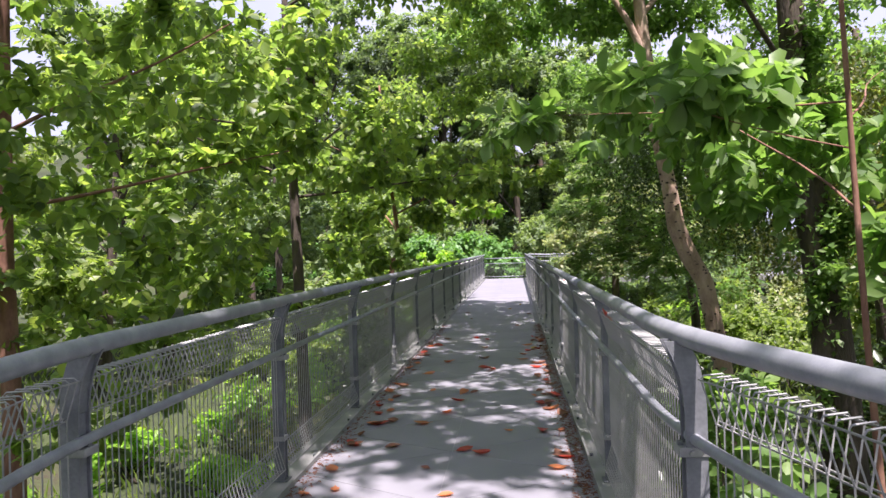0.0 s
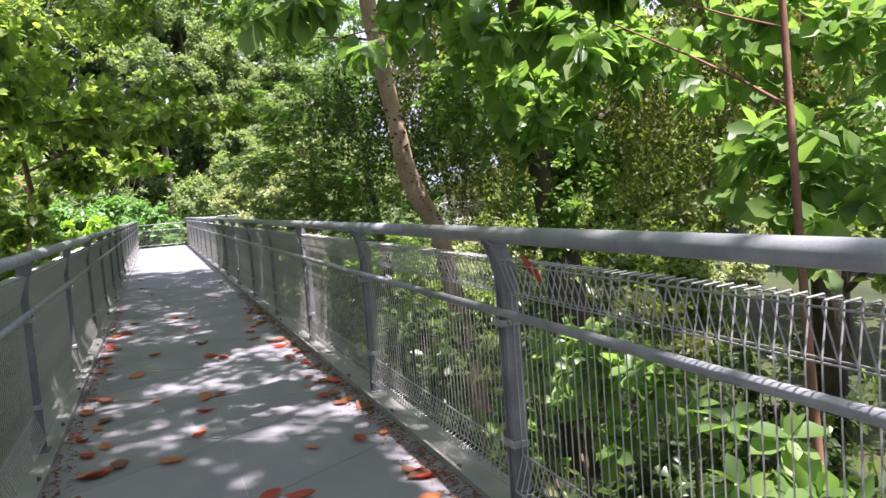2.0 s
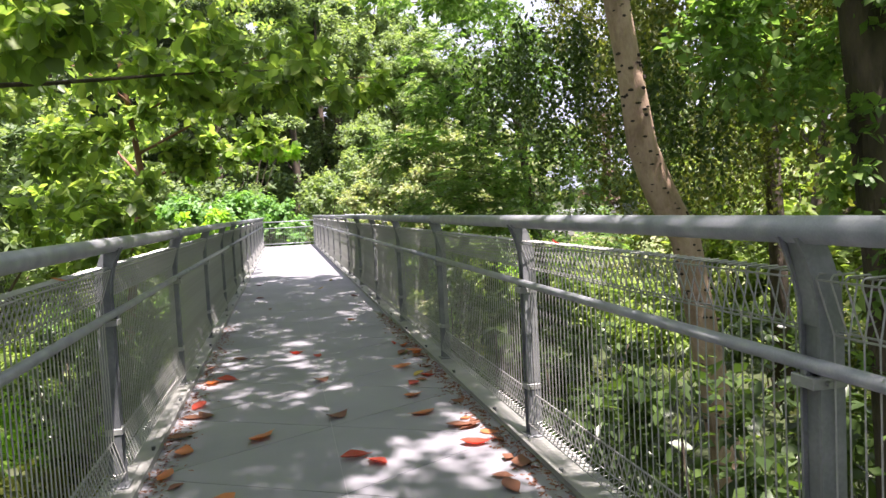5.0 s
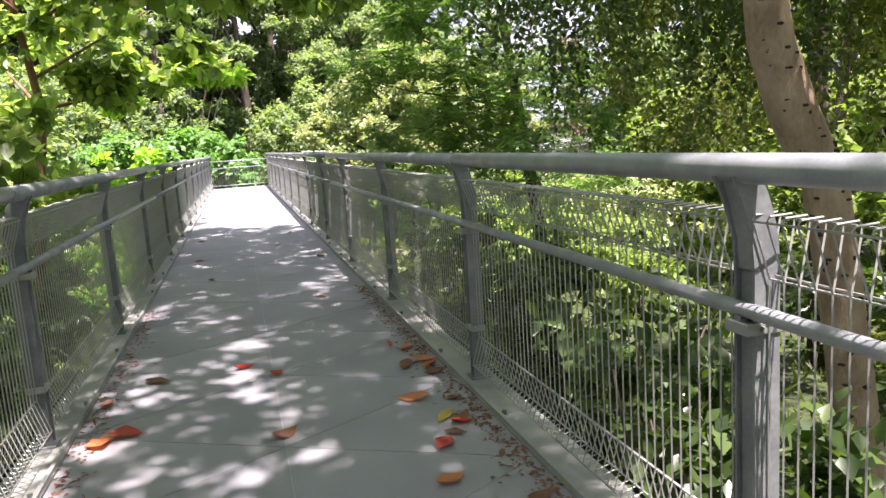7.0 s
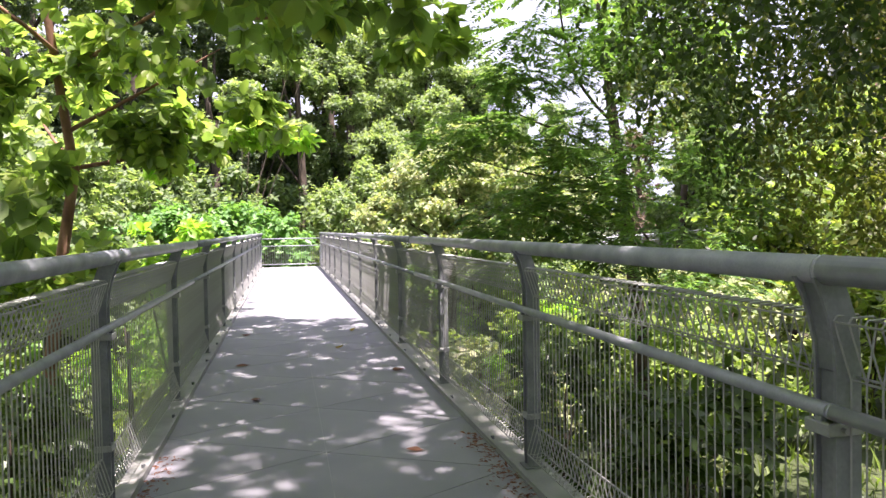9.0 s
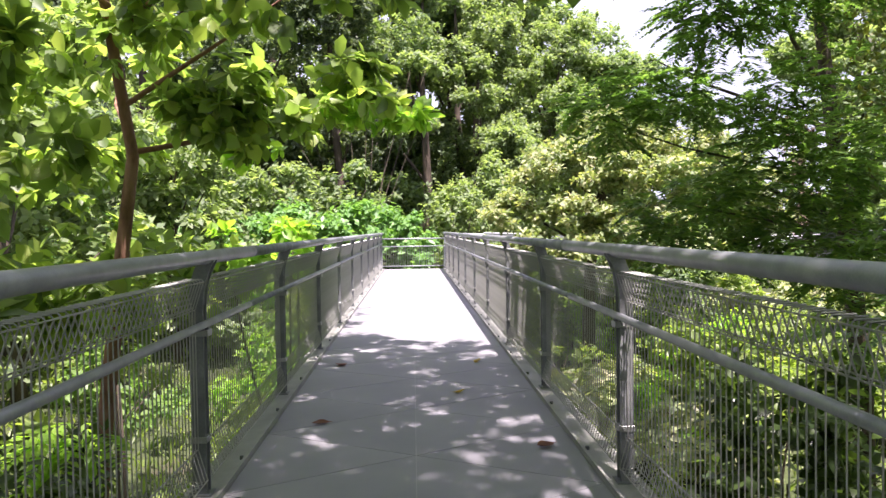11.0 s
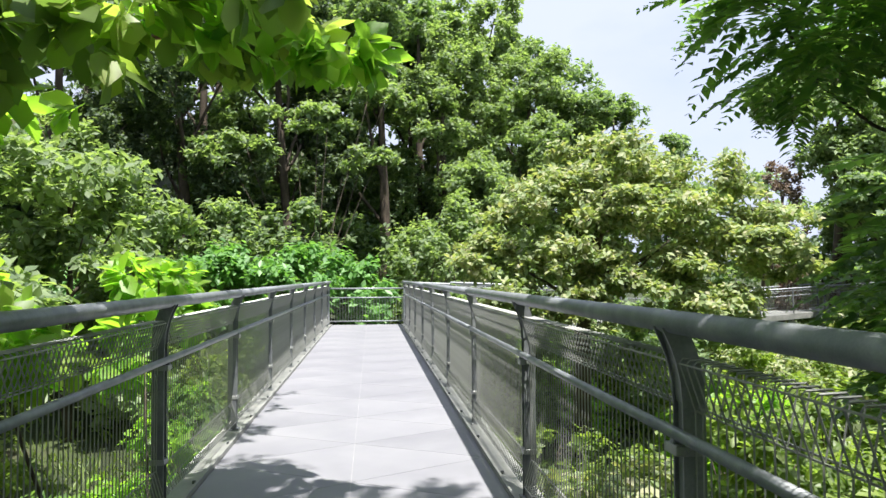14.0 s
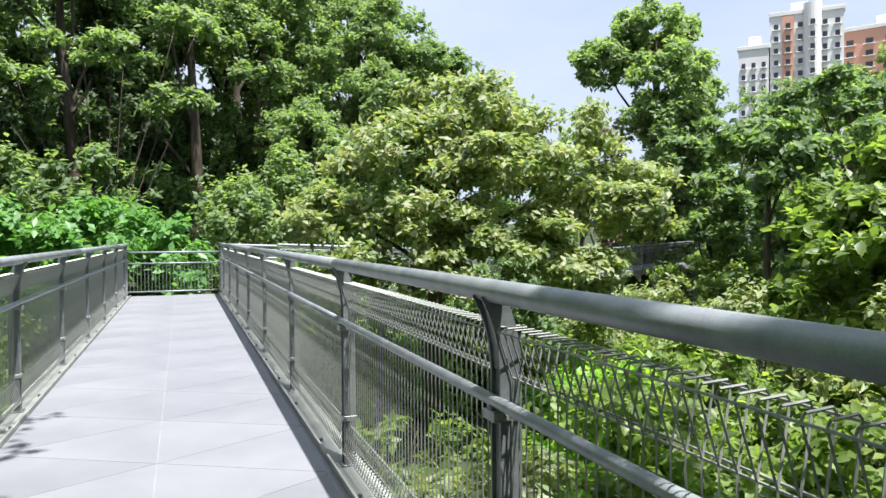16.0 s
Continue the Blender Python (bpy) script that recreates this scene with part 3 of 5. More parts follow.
tree("almond_tree", "almond tree with low spreading branches over the deck", [(-5.1, 9.7, -3.2), (-5.0, 9.6, -0.6), (-4.9, 9.4, 1.8), (-4.7, 9.2, 4.2), (-4.3, 8.8, 7.0)],
     [0.13, 0.11, 0.09, 0.07, 0.04],
     [((-4.88, 9.4, 2.2), (-2.2, 11.3, 3.0), 0.025), ((-4.8, 9.3, 3.0), (-2.2, 9.2, 4.0), 0.025), ((-4.9, 9.4, 1.9), (-6.2, 7.4, 3.0), 0.03), ((-4.7, 9.2, 4.6), (-1.2, 7.2, 6.4), 0.03), ((-4.75, 9.2, 3.6), (-4.6, 6.0, 4.2), 0.03)],
     [([(-2.4, 11.2, 3.1, 0.9, 1.1, 0.35, 60), (-2.6, 10.0, 3.9, 1.3, 1.5, 0.7, 110), (-4.4, 8.6, 4.6, 2.2, 2.4, 1.6, 210), (-6.2, 7.6, 2.6, 1.8, 2.0, 1.7, 180),
        (-4.8, 6.0, 4.0, 1.6, 1.6, 1.4, 120), (-5.2, 10.2, 1.3, 1.5, 1.5, 1.2, 130), (-3.6, 11.4, 1.9, 1.0, 1.4, 0.9, 80), (-5.8, 10.8, 4.6, 1.3, 1.6, 1.4, 110), (-3.4, 8.4, 2.6, 0.9, 1.2, 0.8, 70), (-6.4, 10.6, 0.2, 1.4, 1.6, 1.2, 90), (-3.7, 9.6, 0.4, 0.9, 1.6, 0.7, 60)], "rosette", 0.17, LEAF_ALMOND),
      ([(-1.4, 7.4, 6.4, 2.0, 2.4, 0.8, 300)], "pairs", 0.16, LEAF_ALMOND)], BARK_RED)
tree("almond_tree", "leaning almond tree with large drooping leaves over the deck", [(-3.5, 23.0, -3.2), (-3.3, 22.9, -0.9), (-3.0, 22.8, 1.2), (-2.78, 22.6, 2.2), (-2.95, 22.2, 4.2), (-3.0, 21.6, 6.2)],
     [0.10, 0.085, 0.07, 0.06, 0.045, 0.025],
     [((-2.76, 22.6, 2.25), (-0.25, 23.4, 2.88), 0.03), ((-2.8, 22.5, 2.7), (-0.9, 21.4, 3.5), 0.03), ((-2.8, 22.6, 2.2), (-3.8, 25.0, 3.4), 0.035), ((-2.85, 22.4, 3.4), (-0.2, 19.6, 3.9), 0.035),
      ((-2.85, 22.3, 3.6), (-4.8, 21.2, 4.8), 0.03), ((-0.9, 20.9, 3.7), (1.5, 20.7, 3.75), 0.02)],
     [([(-1.0, 23.1, 2.98, 1.0, 0.8, 0.36, 70), (-1.35, 22.7, 2.5, 0.5, 0.45, 0.28, 30), (-2.1, 22.6, 2.45, 0.6, 0.5, 0.45, 40), (-2.3, 22.9, 3.2, 1.1, 1.4, 0.8, 66), (-3.9, 24.6, 3.1, 1.2, 1.4, 1.1, 90), (-1.1, 21.2, 3.6, 1.2, 1.3, 0.45, 48), (-4.2, 23.4, 1.6, 1.1, 1.2, 0.8, 60), (-2.7, 22.2, 0.9, 0.7, 0.9, 0.55, 44), (-2.5, 24.6, 0.9, 0.5, 0.9, 0.4, 26), (-3.4, 20.6, 1.4, 0.9, 1.2, 0.8, 54), (-2.6, 18.7, 1.9, 0.6, 0.7, 0.7, 56), (-3.0, 20.2, 2.4, 0.7, 0.7, 0.6, 50),
        (-0.3, 19.6, 3.8, 1.3, 1.5, 0.4, 60), (1.1, 20.6, 3.65, 0.75, 0.7, 0.25, 26), (-4.6, 21.4, 4.8, 1.7, 1.7, 1.3, 80), (-2.4, 20.0, 5.2, 1.8, 2.0, 0.9, 66)], "rosette", 0.205, LEAF_ALMOND),
      ([(-0.12, 23.5, 2.74, 0.26, 0.26, 0.13, 9), (-0.75, 23.2, 2.72, 0.4, 0.3, 0.15, 8), (-1.6, 23.4, 2.3, 0.4, 0.3, 0.2, 8)], "rosette", 0.2, LEAF_YOUNG)], BARK_RED)
shrub("sapling", "bright young leaves of a sapling beside the railing", [(-1.9, 26.6, 1.2, 0.35, 0.9, 0.4, 44), (-1.75, 25.4, 1.3, 0.3, 0.4, 0.3, 16), (-2.1, 24.2, 1.15, 0.35, 0.7, 0.35, 28), (-2.4, 28.2, 0.6, 0.6, 1.0, 0.5, 30)], "rosette", 0.17, LEAF_YOUNG, "sapling", 4)
shrub("fern_bush", "green broad-leaved plant growing against the mesh", [(2.15, 7.6, 0.0, 0.5, 1.2, 0.55, 50), (2.5, 9.4, -0.4, 0.6, 1.2, 0.6, 50), (2.3, 5.6, -0.7, 0.6, 1.0, 0.6, 40)], "rosette", 0.16, LEAF_BROAD, "bush", 6)
shrub("sapling", "small feathery sapling pushing through the railing mesh", [(-1.45, 18.9, 0.62, 0.22, 0.5, 0.16, 10)], "feather", 0.32, LEAF_YOUNG, "sapling", 2)

R1 = [(4.3, 14.4, -3.4), (4.05, 14.4, -1.39), (3.83, 14.4, 0.0), (3.66, 14.4, 0.97), (3.40, 14.4, 1.44), (3.22, 14.4, 1.9), (3.12, 14.4, 2.6), (2.98, 14.4, 3.4), (2.85, 14.4, 4.3), (2.72, 14.4, 5.7), (2.6, 14.2, 7.6)]
pale = tree("pale_tree", "curved pale trunk dotted with dark bark scars", R1, [0.19, 0.165, 0.15, 0.145, 0.15, 0.135, 0.125, 0.12, 0.11, 0.09, 0.05],
            [((2.8, 14.4, 4.6), (1.9, 14.0, 6.6), 0.07), ((2.74, 14.4, 5.4), (4.2, 15.6, 7.4), 0.06), ((1.95, 14.0, 6.4), (0.4, 12.2, 7.6), 0.035), ((2.65, 14.3, 6.8), (1.2, 17.0, 8.2), 0.04)],
            # two extra blobs at z 9.4, above the view, cut down the deck's sun patches
            [([(2.6, 13.6, 7.4, 2.2, 2.6, 1.0, 420), (0.6, 11.6, 7.8, 1.9, 2.4, 0.9, 420), (0.9, 17.0, 8.2, 2.0, 2.6, 1.0, 480), (4.6, 15.8, 7.4, 2.0, 2.4, 1.2, 300), (0.2, 20.6, 7.2, 1.7, 2.0, 0.7, 420), (-0.6, 14.6, 8.2, 1.8, 2.2, 0.8, 300), (0.9, 13.2, 9.4, 1.5, 1.8, 0.6, 200), (0.9, 16.0, 9.4, 1.4, 1.6, 0.6, 150), (3.4, 15.6, 6.0, 1.4, 1.4, 0.6, 260), (1.9, 15.4, 6.1, 0.9, 1.2, 0.5, 150)], "pairs", 0.15, LEAF_BROAD)],
            BARK_PALE, sides=16)
rnd = random.Random(4)
spots = bmesh.new()
for i in range(150):
    s = rnd.uniform(1.2, 8.4)
    k = int(s)
    a, b = Vector(R1[k]), Vector(R1[k + 1])
    c = a.lerp(b, s - k)
    r = 0.163 - 0.0075 * s
    ang = rnd.uniform(-3.1, 0.4)
    d = Vector((math.cos(ang), math.sin(ang), 0))
    mat = Matrix.Translation(c + d * (r * 1.03) - Vector(R1[0])) @ d.to_track_quat('Z', 'Y').to_matrix().to_4x4() @ Matrix.Diagonal((rnd.uniform(0.016, 0.034), rnd.uniform(0.010, 0.020), 0.026, 1))
    bmesh.ops.create_icosphere(spots, subdivisions=1, radius=1, matrix=mat)
part("bark_scars", finish("bark_scars", spots, BARK_KNOT, True), pale, "dark bark scars")

tree("vine_clad_tree", "thick dark trunk wrapped in climbing vines", [(5.4, 13.4, -3.2), (5.3, 13.4, -1.0), (5.16, 13.4, 0.67), (5.02, 13.4, 1.9), (4.85, 13.4, 3.2), (4.7, 13.3, 5.5), (4.6, 13.2, 8.5)],
     [0.34, 0.30, 0.27, 0.25, 0.23, 0.19, 0.10],
     [((5.0, 13.4, 2.0), (7.6, 12.6, 3.4), 0.08), ((4.8, 13.4, 3.6), (3.0, 10.8, 5.4), 0.06), ((4.75, 13.3, 4.6), (6.6, 15.4, 6.2), 0.07), ((4.7, 13.3, 5.6), (2.6, 9.0, 7.4), 0.05)],
     [([(4.95, 13.2, 2.9, 0.55, 0.5, 2.4, 330), (5.2, 13.2, 0.2, 0.5, 0.5, 1.6, 130), (4.3, 13.6, 3.2, 0.9, 0.7, 1.3, 260), (5.9, 13.0, 2.6, 0.9, 0.7, 1.2, 200), (5.3, 12.9, 1.3, 0.6, 0.4, 0.7, 120)], "pairs", 0.12, LEAF_BROAD),
      # the blobs over the deck are out of view, placed for its dappled shade
      ([(3.6, 10.8, 5.8, 2.2, 2.2, 1.0, 200), (6.4, 12.4, 5.2, 2.4, 2.4, 1.8, 330), (6.6, 15.6, 5.6, 2.2, 2.4, 1.8, 320), (0.5, 8.2, 7.4, 1.9, 2.4, 1.0, 400), (-0.3, 4.4, 7.6, 1.9, 2.4, 1.0, 400), (1.7, 5.6, 7.2, 0.7, 1.6, 0.4, 170), (1.5, 11.3, 7.0, 0.8, 1.3, 0.4, 150), (-0.4, 1.0, 7.6, 2.2, 2.2, 1.0, 360), (0.4, 2.6, 7.3, 1.6, 1.4, 0.6, 260)], "pairs", 0.145, LEAF_BROAD)], BARK_DARK)
tree("young_tree", "thin young tree with big lobed green leaves by the railing", [(2.95, 7.0, -3.2), (2.85, 7.0, -0.5), (2.76, 7.0, 1.0), (2.71, 7.0, 2.1), (2.67, 7.0, 3.1), (2.6, 7.0, 4.6)], [0.032, 0.028, 0.022, 0.019, 0.017, 0.008],
     [((2.73, 7.0, 1.8), (2.2, 8.6, 2.9), 0.010), ((2.7, 7.0, 2.4), (3.6, 8.4, 3.0), 0.010), ((2.68, 7.0, 2.5), (0.9, 9.0, 2.85), 0.007), ((2.7, 7.0, 2.2), (1.5, 7.4, 2.7), 0.006), ((2.66, 7.0, 3.3), (2.9, 5.6, 3.8), 0.008)],
     [([(2.3, 8.8, 2.85, 0.8, 1.1, 0.35, 62), (1.7, 7.4, 2.7, 0.6, 0.6, 0.25, 26), (2.2, 7.8, 2.6, 0.5, 0.6, 0.3, 22), (0.6, 9.1, 2.75, 0.55, 0.4, 0.16, 12), (1.5, 9.4, 2.9, 0.7, 0.7, 0.25, 24), (3.0, 6.4, 3.6, 0.9, 1.0, 0.6, 60), (3.9, 7.4, 1.6, 0.9, 1.0, 0.9, 80)], "rosette", 0.19, LEAF_BROAD), ([(3.5, 8.7, 2.7, 0.9, 1.1, 0.6, 80), (3.3, 9.7, 2.4, 0.9, 0.9, 0.5, 80)], "rosette", 0.18, LEAF_BROAD)], BARK_RED, sides=8)
tree("hanging_tree", "tree with a curtain of hanging leafy strings", [(9.4, 20.5, -2.9), (9.3, 20.4, 0), (9.0, 20.2, 3), (8.6, 19.8, 6.5)], [0.2, 0.17, 0.14, 0.08],
     [((9.0, 20.2, 2.9), (5.4, 17.0, 5.2), 0.06), ((9.0, 20.2, 3.4), (5.2, 21.6, 5.4), 0.06), ((8.8, 20.0, 4.4), (9.8, 17.4, 6.0), 0.06), ((5.6, 17.2, 5.1), (2.9, 18.9, 4.6), 0.03), ((5.3, 21.4, 5.3), (2.6, 24.8, 6.2), 0.04), ((8.6, 19.8, 6.4), (5.0, 19.6, 9.8), 0.05)],
     [([(5.8, 17.2, 4.6, 1.8, 2.0, 1.2, 360), (5.6, 21.0, 4.6, 1.6, 2.2, 1.2, 330), (7.6, 18.6, 5.0, 2.4, 2.8, 1.6, 420), (7.4, 15.8, 3.4, 2.0, 2.0, 1.6, 360), (7.4, 20.6, 2.6, 2.2, 2.2, 1.2, 300)], "string", 0.10, LEAF_DROOP),
      # strings nearest the deck: their dark leaf colour stands in for shade
      ([(3.1, 19.1, 4.1, 0.7, 1.1, 0.5, 70), (3.7, 17.6, 4.2, 0.9, 1.0, 0.7, 80), (4.8, 18.6, 3.4, 1.0, 1.4, 0.9, 100), (4.9, 16.4, 3.0, 0.8, 0.9, 0.8, 90)], "string", 0.095, LEAF_SHADED),
      # crown placed above the strings to shade them and the deck's right side
      ([(3.3, 17.4, 6.3, 1.6, 2.0, 0.6, 300)], "pairs", 0.14, LEAF_BROAD),
      # the two highest blobs are unseen, added to darken the trees below
      ([(4.7, 18.8, 9.8, 2.3, 2.6, 0.8, 420), (5.6, 22.0, 10.0, 2.2, 2.2, 0.8, 330), (7.6, 19, 6.4, 2.6, 3.0, 1.2, 260), (2.9, 22.6, 6.0, 1.2, 1.4, 0.7, 330), (4.6, 24.6, 6.6, 1.6, 1.6, 0.9, 380), (3.4, 27.2, 7.6, 1.2, 1.7, 0.8, 300), (2.4, 20.6, 5.6, 0.9, 1.2, 0.7, 240), (6.2, 26.6, 6.6, 1.8, 1.8, 1.1, 300)], "pairs", 0.13, LEAF_BROAD)], BARK_DARK)
tree("hanging_tree", "dark tree with drooping foliage behind the railing", [(9.5, 12.5, -2.9), (9.4, 12.5, 0), (9.0, 12.2, 3), (8.6, 12.0, 7.0)], [0.25, 0.22, 0.18, 0.08],
     [((9.2, 12.3, 2.6), (7.0, 10.0, 4.8), 0.07), ((9.0, 12.2, 3.6), (10.6, 15.0, 5.4), 0.07)],
     [([(7.4, 10.0, 4.0, 2.2, 2.4, 1.6, 360), (9.0, 12.6, 4.8, 2.6, 2.8, 1.8, 380), (10.4, 15.4, 3.6, 2.4, 2.6, 2.0, 380), (6.6, 11.6, 3.0, 1.4, 1.8, 1.2, 220)], "string", 0.10, LEAF_DROOP),
      ([(7.2, 8.0, 2.2, 2.2, 2.0, 1.7, 260), (6.4, 5.0, 3.4, 2.4, 2.2, 2.2, 330)], "pairs", 0.13, LEAF_BROAD)], BARK_DARK)
tree("feathery_tree", "tree with dark feathery fronds reaching over the railing", [(6.0, 24.6, -3.0), (5.9, 24.5, -0.5), (5.6, 24.4, 1.6), (5.3, 24.3, 3.4), (5.0, 24.2, 5.4)], [0.16, 0.14, 0.11, 0.08, 0.03],
     [((5.6, 24.4, 1.4), (3.7, 23.8, 2.2), 0.04), ((5.4, 24.3, 2.6), (3.2, 24.6, 3.6), 0.035), ((5.5, 24.4, 2.0), (5.2, 23.2, 2.8), 0.04), ((5.3, 24.3, 3.2), (3.2, 21.4, 4.3), 0.035), ((5.6, 24.4, 1.0), (4.6, 22.0, 1.4), 0.03), ((5.6, 24.4, 1.3), (2.5, 22.5, 1.7), 0.022), ((5.5, 24.4, 1.9), (1.9, 22.2, 2.5), 0.022)],
     [([(3.9, 23.0, 1.9, 0.75, 0.6, 0.75, 170), (5.4, 23.2, 2.4, 1.2, 0.8, 0.8, 200), (3.6, 21.2, 4.0, 1.5, 1.6, 0.6, 230), (4.8, 22.2, 1.9, 1.5, 1.6, 1.1, 280), (5.0, 24.4, 5.0, 1.7, 1.8, 0.8, 210), (6.2, 23.4, 0.6, 1.5, 2.0, 1.0, 230)], "feather", 0.42, LEAF_FEATHER),
      ([(2.9, 21.7, 3.35, 0.8, 0.7, 0.4, 190), (1.8, 22.0, 2.45, 0.45, 0.35, 0.2, 64), (2.4, 22.2, 2.64, 0.7, 0.5, 0.24, 150), (3.4, 22.5, 2.8, 0.8, 0.6, 0.4, 150), (2.4, 22.0, 1.5, 0.4, 0.25, 0.3, 40), (2.85, 22.05, 1.25, 0.65, 0.35, 0.6, 120), (3.5, 22.6, 1.5, 0.7, 0.6, 0.7, 130)], "feather", 0.31, LEAF_FEATHER)], BARK_DARK)

# out of view: added to shade the left-hand trees and the near deck
tree("unseen_shade_tree", "unseen tall tree added so that its high crown shades the footbridge", [(-8.2, 6.4, -2.9), (-8.0, 6.4, 2.0), (-7.6, 6.2, 6.5), (-6.8, 6.0, 10.0)], [0.30, 0.26, 0.20, 0.10],
     [((-7.6, 6.2, 6.4), (-4.6, 8.4, 10.2), 0.09), ((-7.5, 6.2, 7.0), (-4.4, 3.0, 10.2), 0.09), ((-7.2, 6.1, 8.4), (-8.2, 8.0, 10.6), 0.08), ((-4.6, 3.1, 10.1), (0.6, 3.4, 10.4), 0.05)],
     [([(-4.2, 3.6, 10.6, 2.6, 2.6, 0.9, 250), (-4.2, 7.6, 10.8, 2.6, 2.6, 0.9, 270), (-7.8, 5.6, 11.0, 2.4, 2.6, 0.9, 150), (0.7, 3.6, 10.6, 2.2, 2.4, 0.8, 120), (1.0, 0.2, 10.6, 2.2, 2.0, 0.8, 90), (1.0, 6.2, 10.8, 1.7, 1.6, 0.6, 80)], "tuft", 0.31, LEAF_BROAD)], BARK_DARK)

# ---- open ground beyond the shade ----
tree("yellow_green_tree", "wide rounded tree with pale yellow-green leaf tufts", [(5.1, 36.2, -3.2), (5.15, 36.1, 0.2), (5.4, 36.0, 1.6), (5.6, 36.0, 3.0), (5.9, 36.0, 4.2)], [0.22, 0.17, 0.14, 0.10, 0.04],
     [((5.2, 36.1, 0.6), (2.9, 35.6, 2.2), 0.06), ((5.4, 36.0, 1.4), (8.6, 35.8, 2.6), 0.07), ((5.5, 36.0, 2.2), (3.6, 36.4, 3.6), 0.05), ((5.6, 36.0, 2.4), (8.2, 36.6, 4.0), 0.05), ((5.3, 36.1, 1.0), (6.4, 33.9, 2.2), 0.05), ((8.0, 35.9, 2.4), (10.4, 36.4, 2.2), 0.035)],
     [([(6.0, 36.0, 4.15, 1.5, 1.6, 0.75, 696), (4.0, 35.8, 3.2, 1.3, 1.5, 0.6, 551), (8.0, 36.0, 3.6, 1.6, 1.6, 0.7, 667), (6.2, 34.7, 2.9, 1.6, 1.0, 0.55, 551), (9.6, 36.0, 2.6, 1.3, 1.4, 0.55, 435), (10.3, 36.1, 1.8, 0.9, 1.3, 0.45, 261), (2.9, 35.8, 1.9, 0.9, 1.2, 0.5, 319), (4.6, 34.8, 1.9, 1.2, 1.0, 0.5, 362), (8.4, 34.7, 2.1, 1.3, 1.0, 0.5, 377), (6.6, 34.3, 1.5, 1.4, 0.9, 0.5, 348), (3.3, 35.2, 0.9, 1.0, 0.9, 0.5, 260), (5.0, 34.5, 0.8, 1.2, 0.8, 0.5, 280), (7.6, 34.4, 0.8, 1.3, 0.8, 0.5, 280)], "tuft", 0.175, LEAF_YELLOW),
      ([(6.0, 36.4, 2.2, 3.2, 1.6, 1.2, 609)], "tuft", 0.175, LEAF_OLIVE)], BARK_DARK)

VINE_BLOBS = [(-2.6, 45.6, 1.2, 2.0, 2.0, 1.75, 900), (-6.0, 46.0, 0.9, 2.6, 2.2, 1.7, 950), (-10.2, 45.6, 0.6, 3.0, 2.4, 1.8, 950), (-0.2, 45.0, 0.7, 1.2, 1.6, 1.4, 460), (-14.5, 44.5, 0.8, 3.2, 2.6, 2.0, 800)]
shrub("vine_thicket", "bright green broad-leaved vine thicket on the slope", VINE_BLOBS, "tuft", 0.30, LEAF_VINE, "vine", 9, (-5, 46, -1.2))
shrub("vine_thicket", "pale vines draped over bushes up the slope", [(-9.5, 47.0, 3.2, 2.6, 1.6, 1.8, 420), (-13.5, 45.6, 3.8, 2.8, 2.0, 2.4, 520), (-12.0, 46.4, 6.6, 2.2, 1.6, 1.6, 320), (-5.8, 48.2, 3.4, 2.0, 1.2, 1.3, 260)], "tuft", 0.28, LEAF_OLIVE, "vine", 9, (-9, 47, -1.0))
shrub("bush", "pale green leafy sprays at the forest edge", [(-2.4, 50.6, 8.4, 2.0, 1.0, 0.7, 170), (-0.2, 50.8, 6.6, 1.6, 1.0, 0.6, 130), (-5.6, 50.0, 6.8, 1.8, 1.0, 0.7, 150), (0.8, 50.6, 9.6, 1.4, 1.0, 0.6, 110)], "tuft", 0.30, LEAF_OLIVE, "bush", 9)
shrub("bush", "pale green leafy bush with reddish stems", [(2.2, 46.4, 1.6, 1.5, 1.4, 2.4, 620), (3.6, 47.2, 3.0, 1.6, 1.4, 1.6, 420)], "tuft", 0.24, LEAF_OLIVE, "bush", 8)


def forest_tree(x, y, height, width, dense, material, label, seed, style="tuft", size=0.34, bark=BARK_DARK, low=0.08):
    g = ground_z(x, y)
    rnd = random.Random(seed)
    trunk = bend((x, y, g - 0.3), (x + rnd.uniform(-0.8, 0.8), y + rnd.uniform(-0.8, 0.8), g + height * 0.92), 7, 0.3, seed)
    r0 = 0.018 * height + 0.05
    blobs, limbs = [], []
    for i in range(8):
        f = low + (1 - low) * (i + 0.5) / 8
        a = rnd.uniform(0, 6.28)
        spread = width * (0.32 + 0.5 * math.sin(math.pi * min(1, f * 0.9)))
        cx, cy, cz = x + math.cos(a) * spread * 0.65, y + math.sin(a) * spread * 0.65, g + f * height
        blobs.append((cx, cy, cz, width * rnd.uniform(0.36, 0.52), width * rnd.uniform(0.36, 0.52), height * rnd.uniform(0.08, 0.13), int(dense * rnd.uniform(0.7, 1.3))))
        limbs.append((trunk[max(1, min(6, int(f * 7) - 1))], (cx, cy, cz), r0 * 0.35))
    blobs.append((x, y, g + height * 0.95, width * 0.4, width * 0.4, height * 0.1, dense))
    return tree("forest_tree", label, trunk, [r0 * (1 - 0.8 * j / 7) for j in range(8)], limbs, [(blobs, style, size, material)], bark, sides=8)


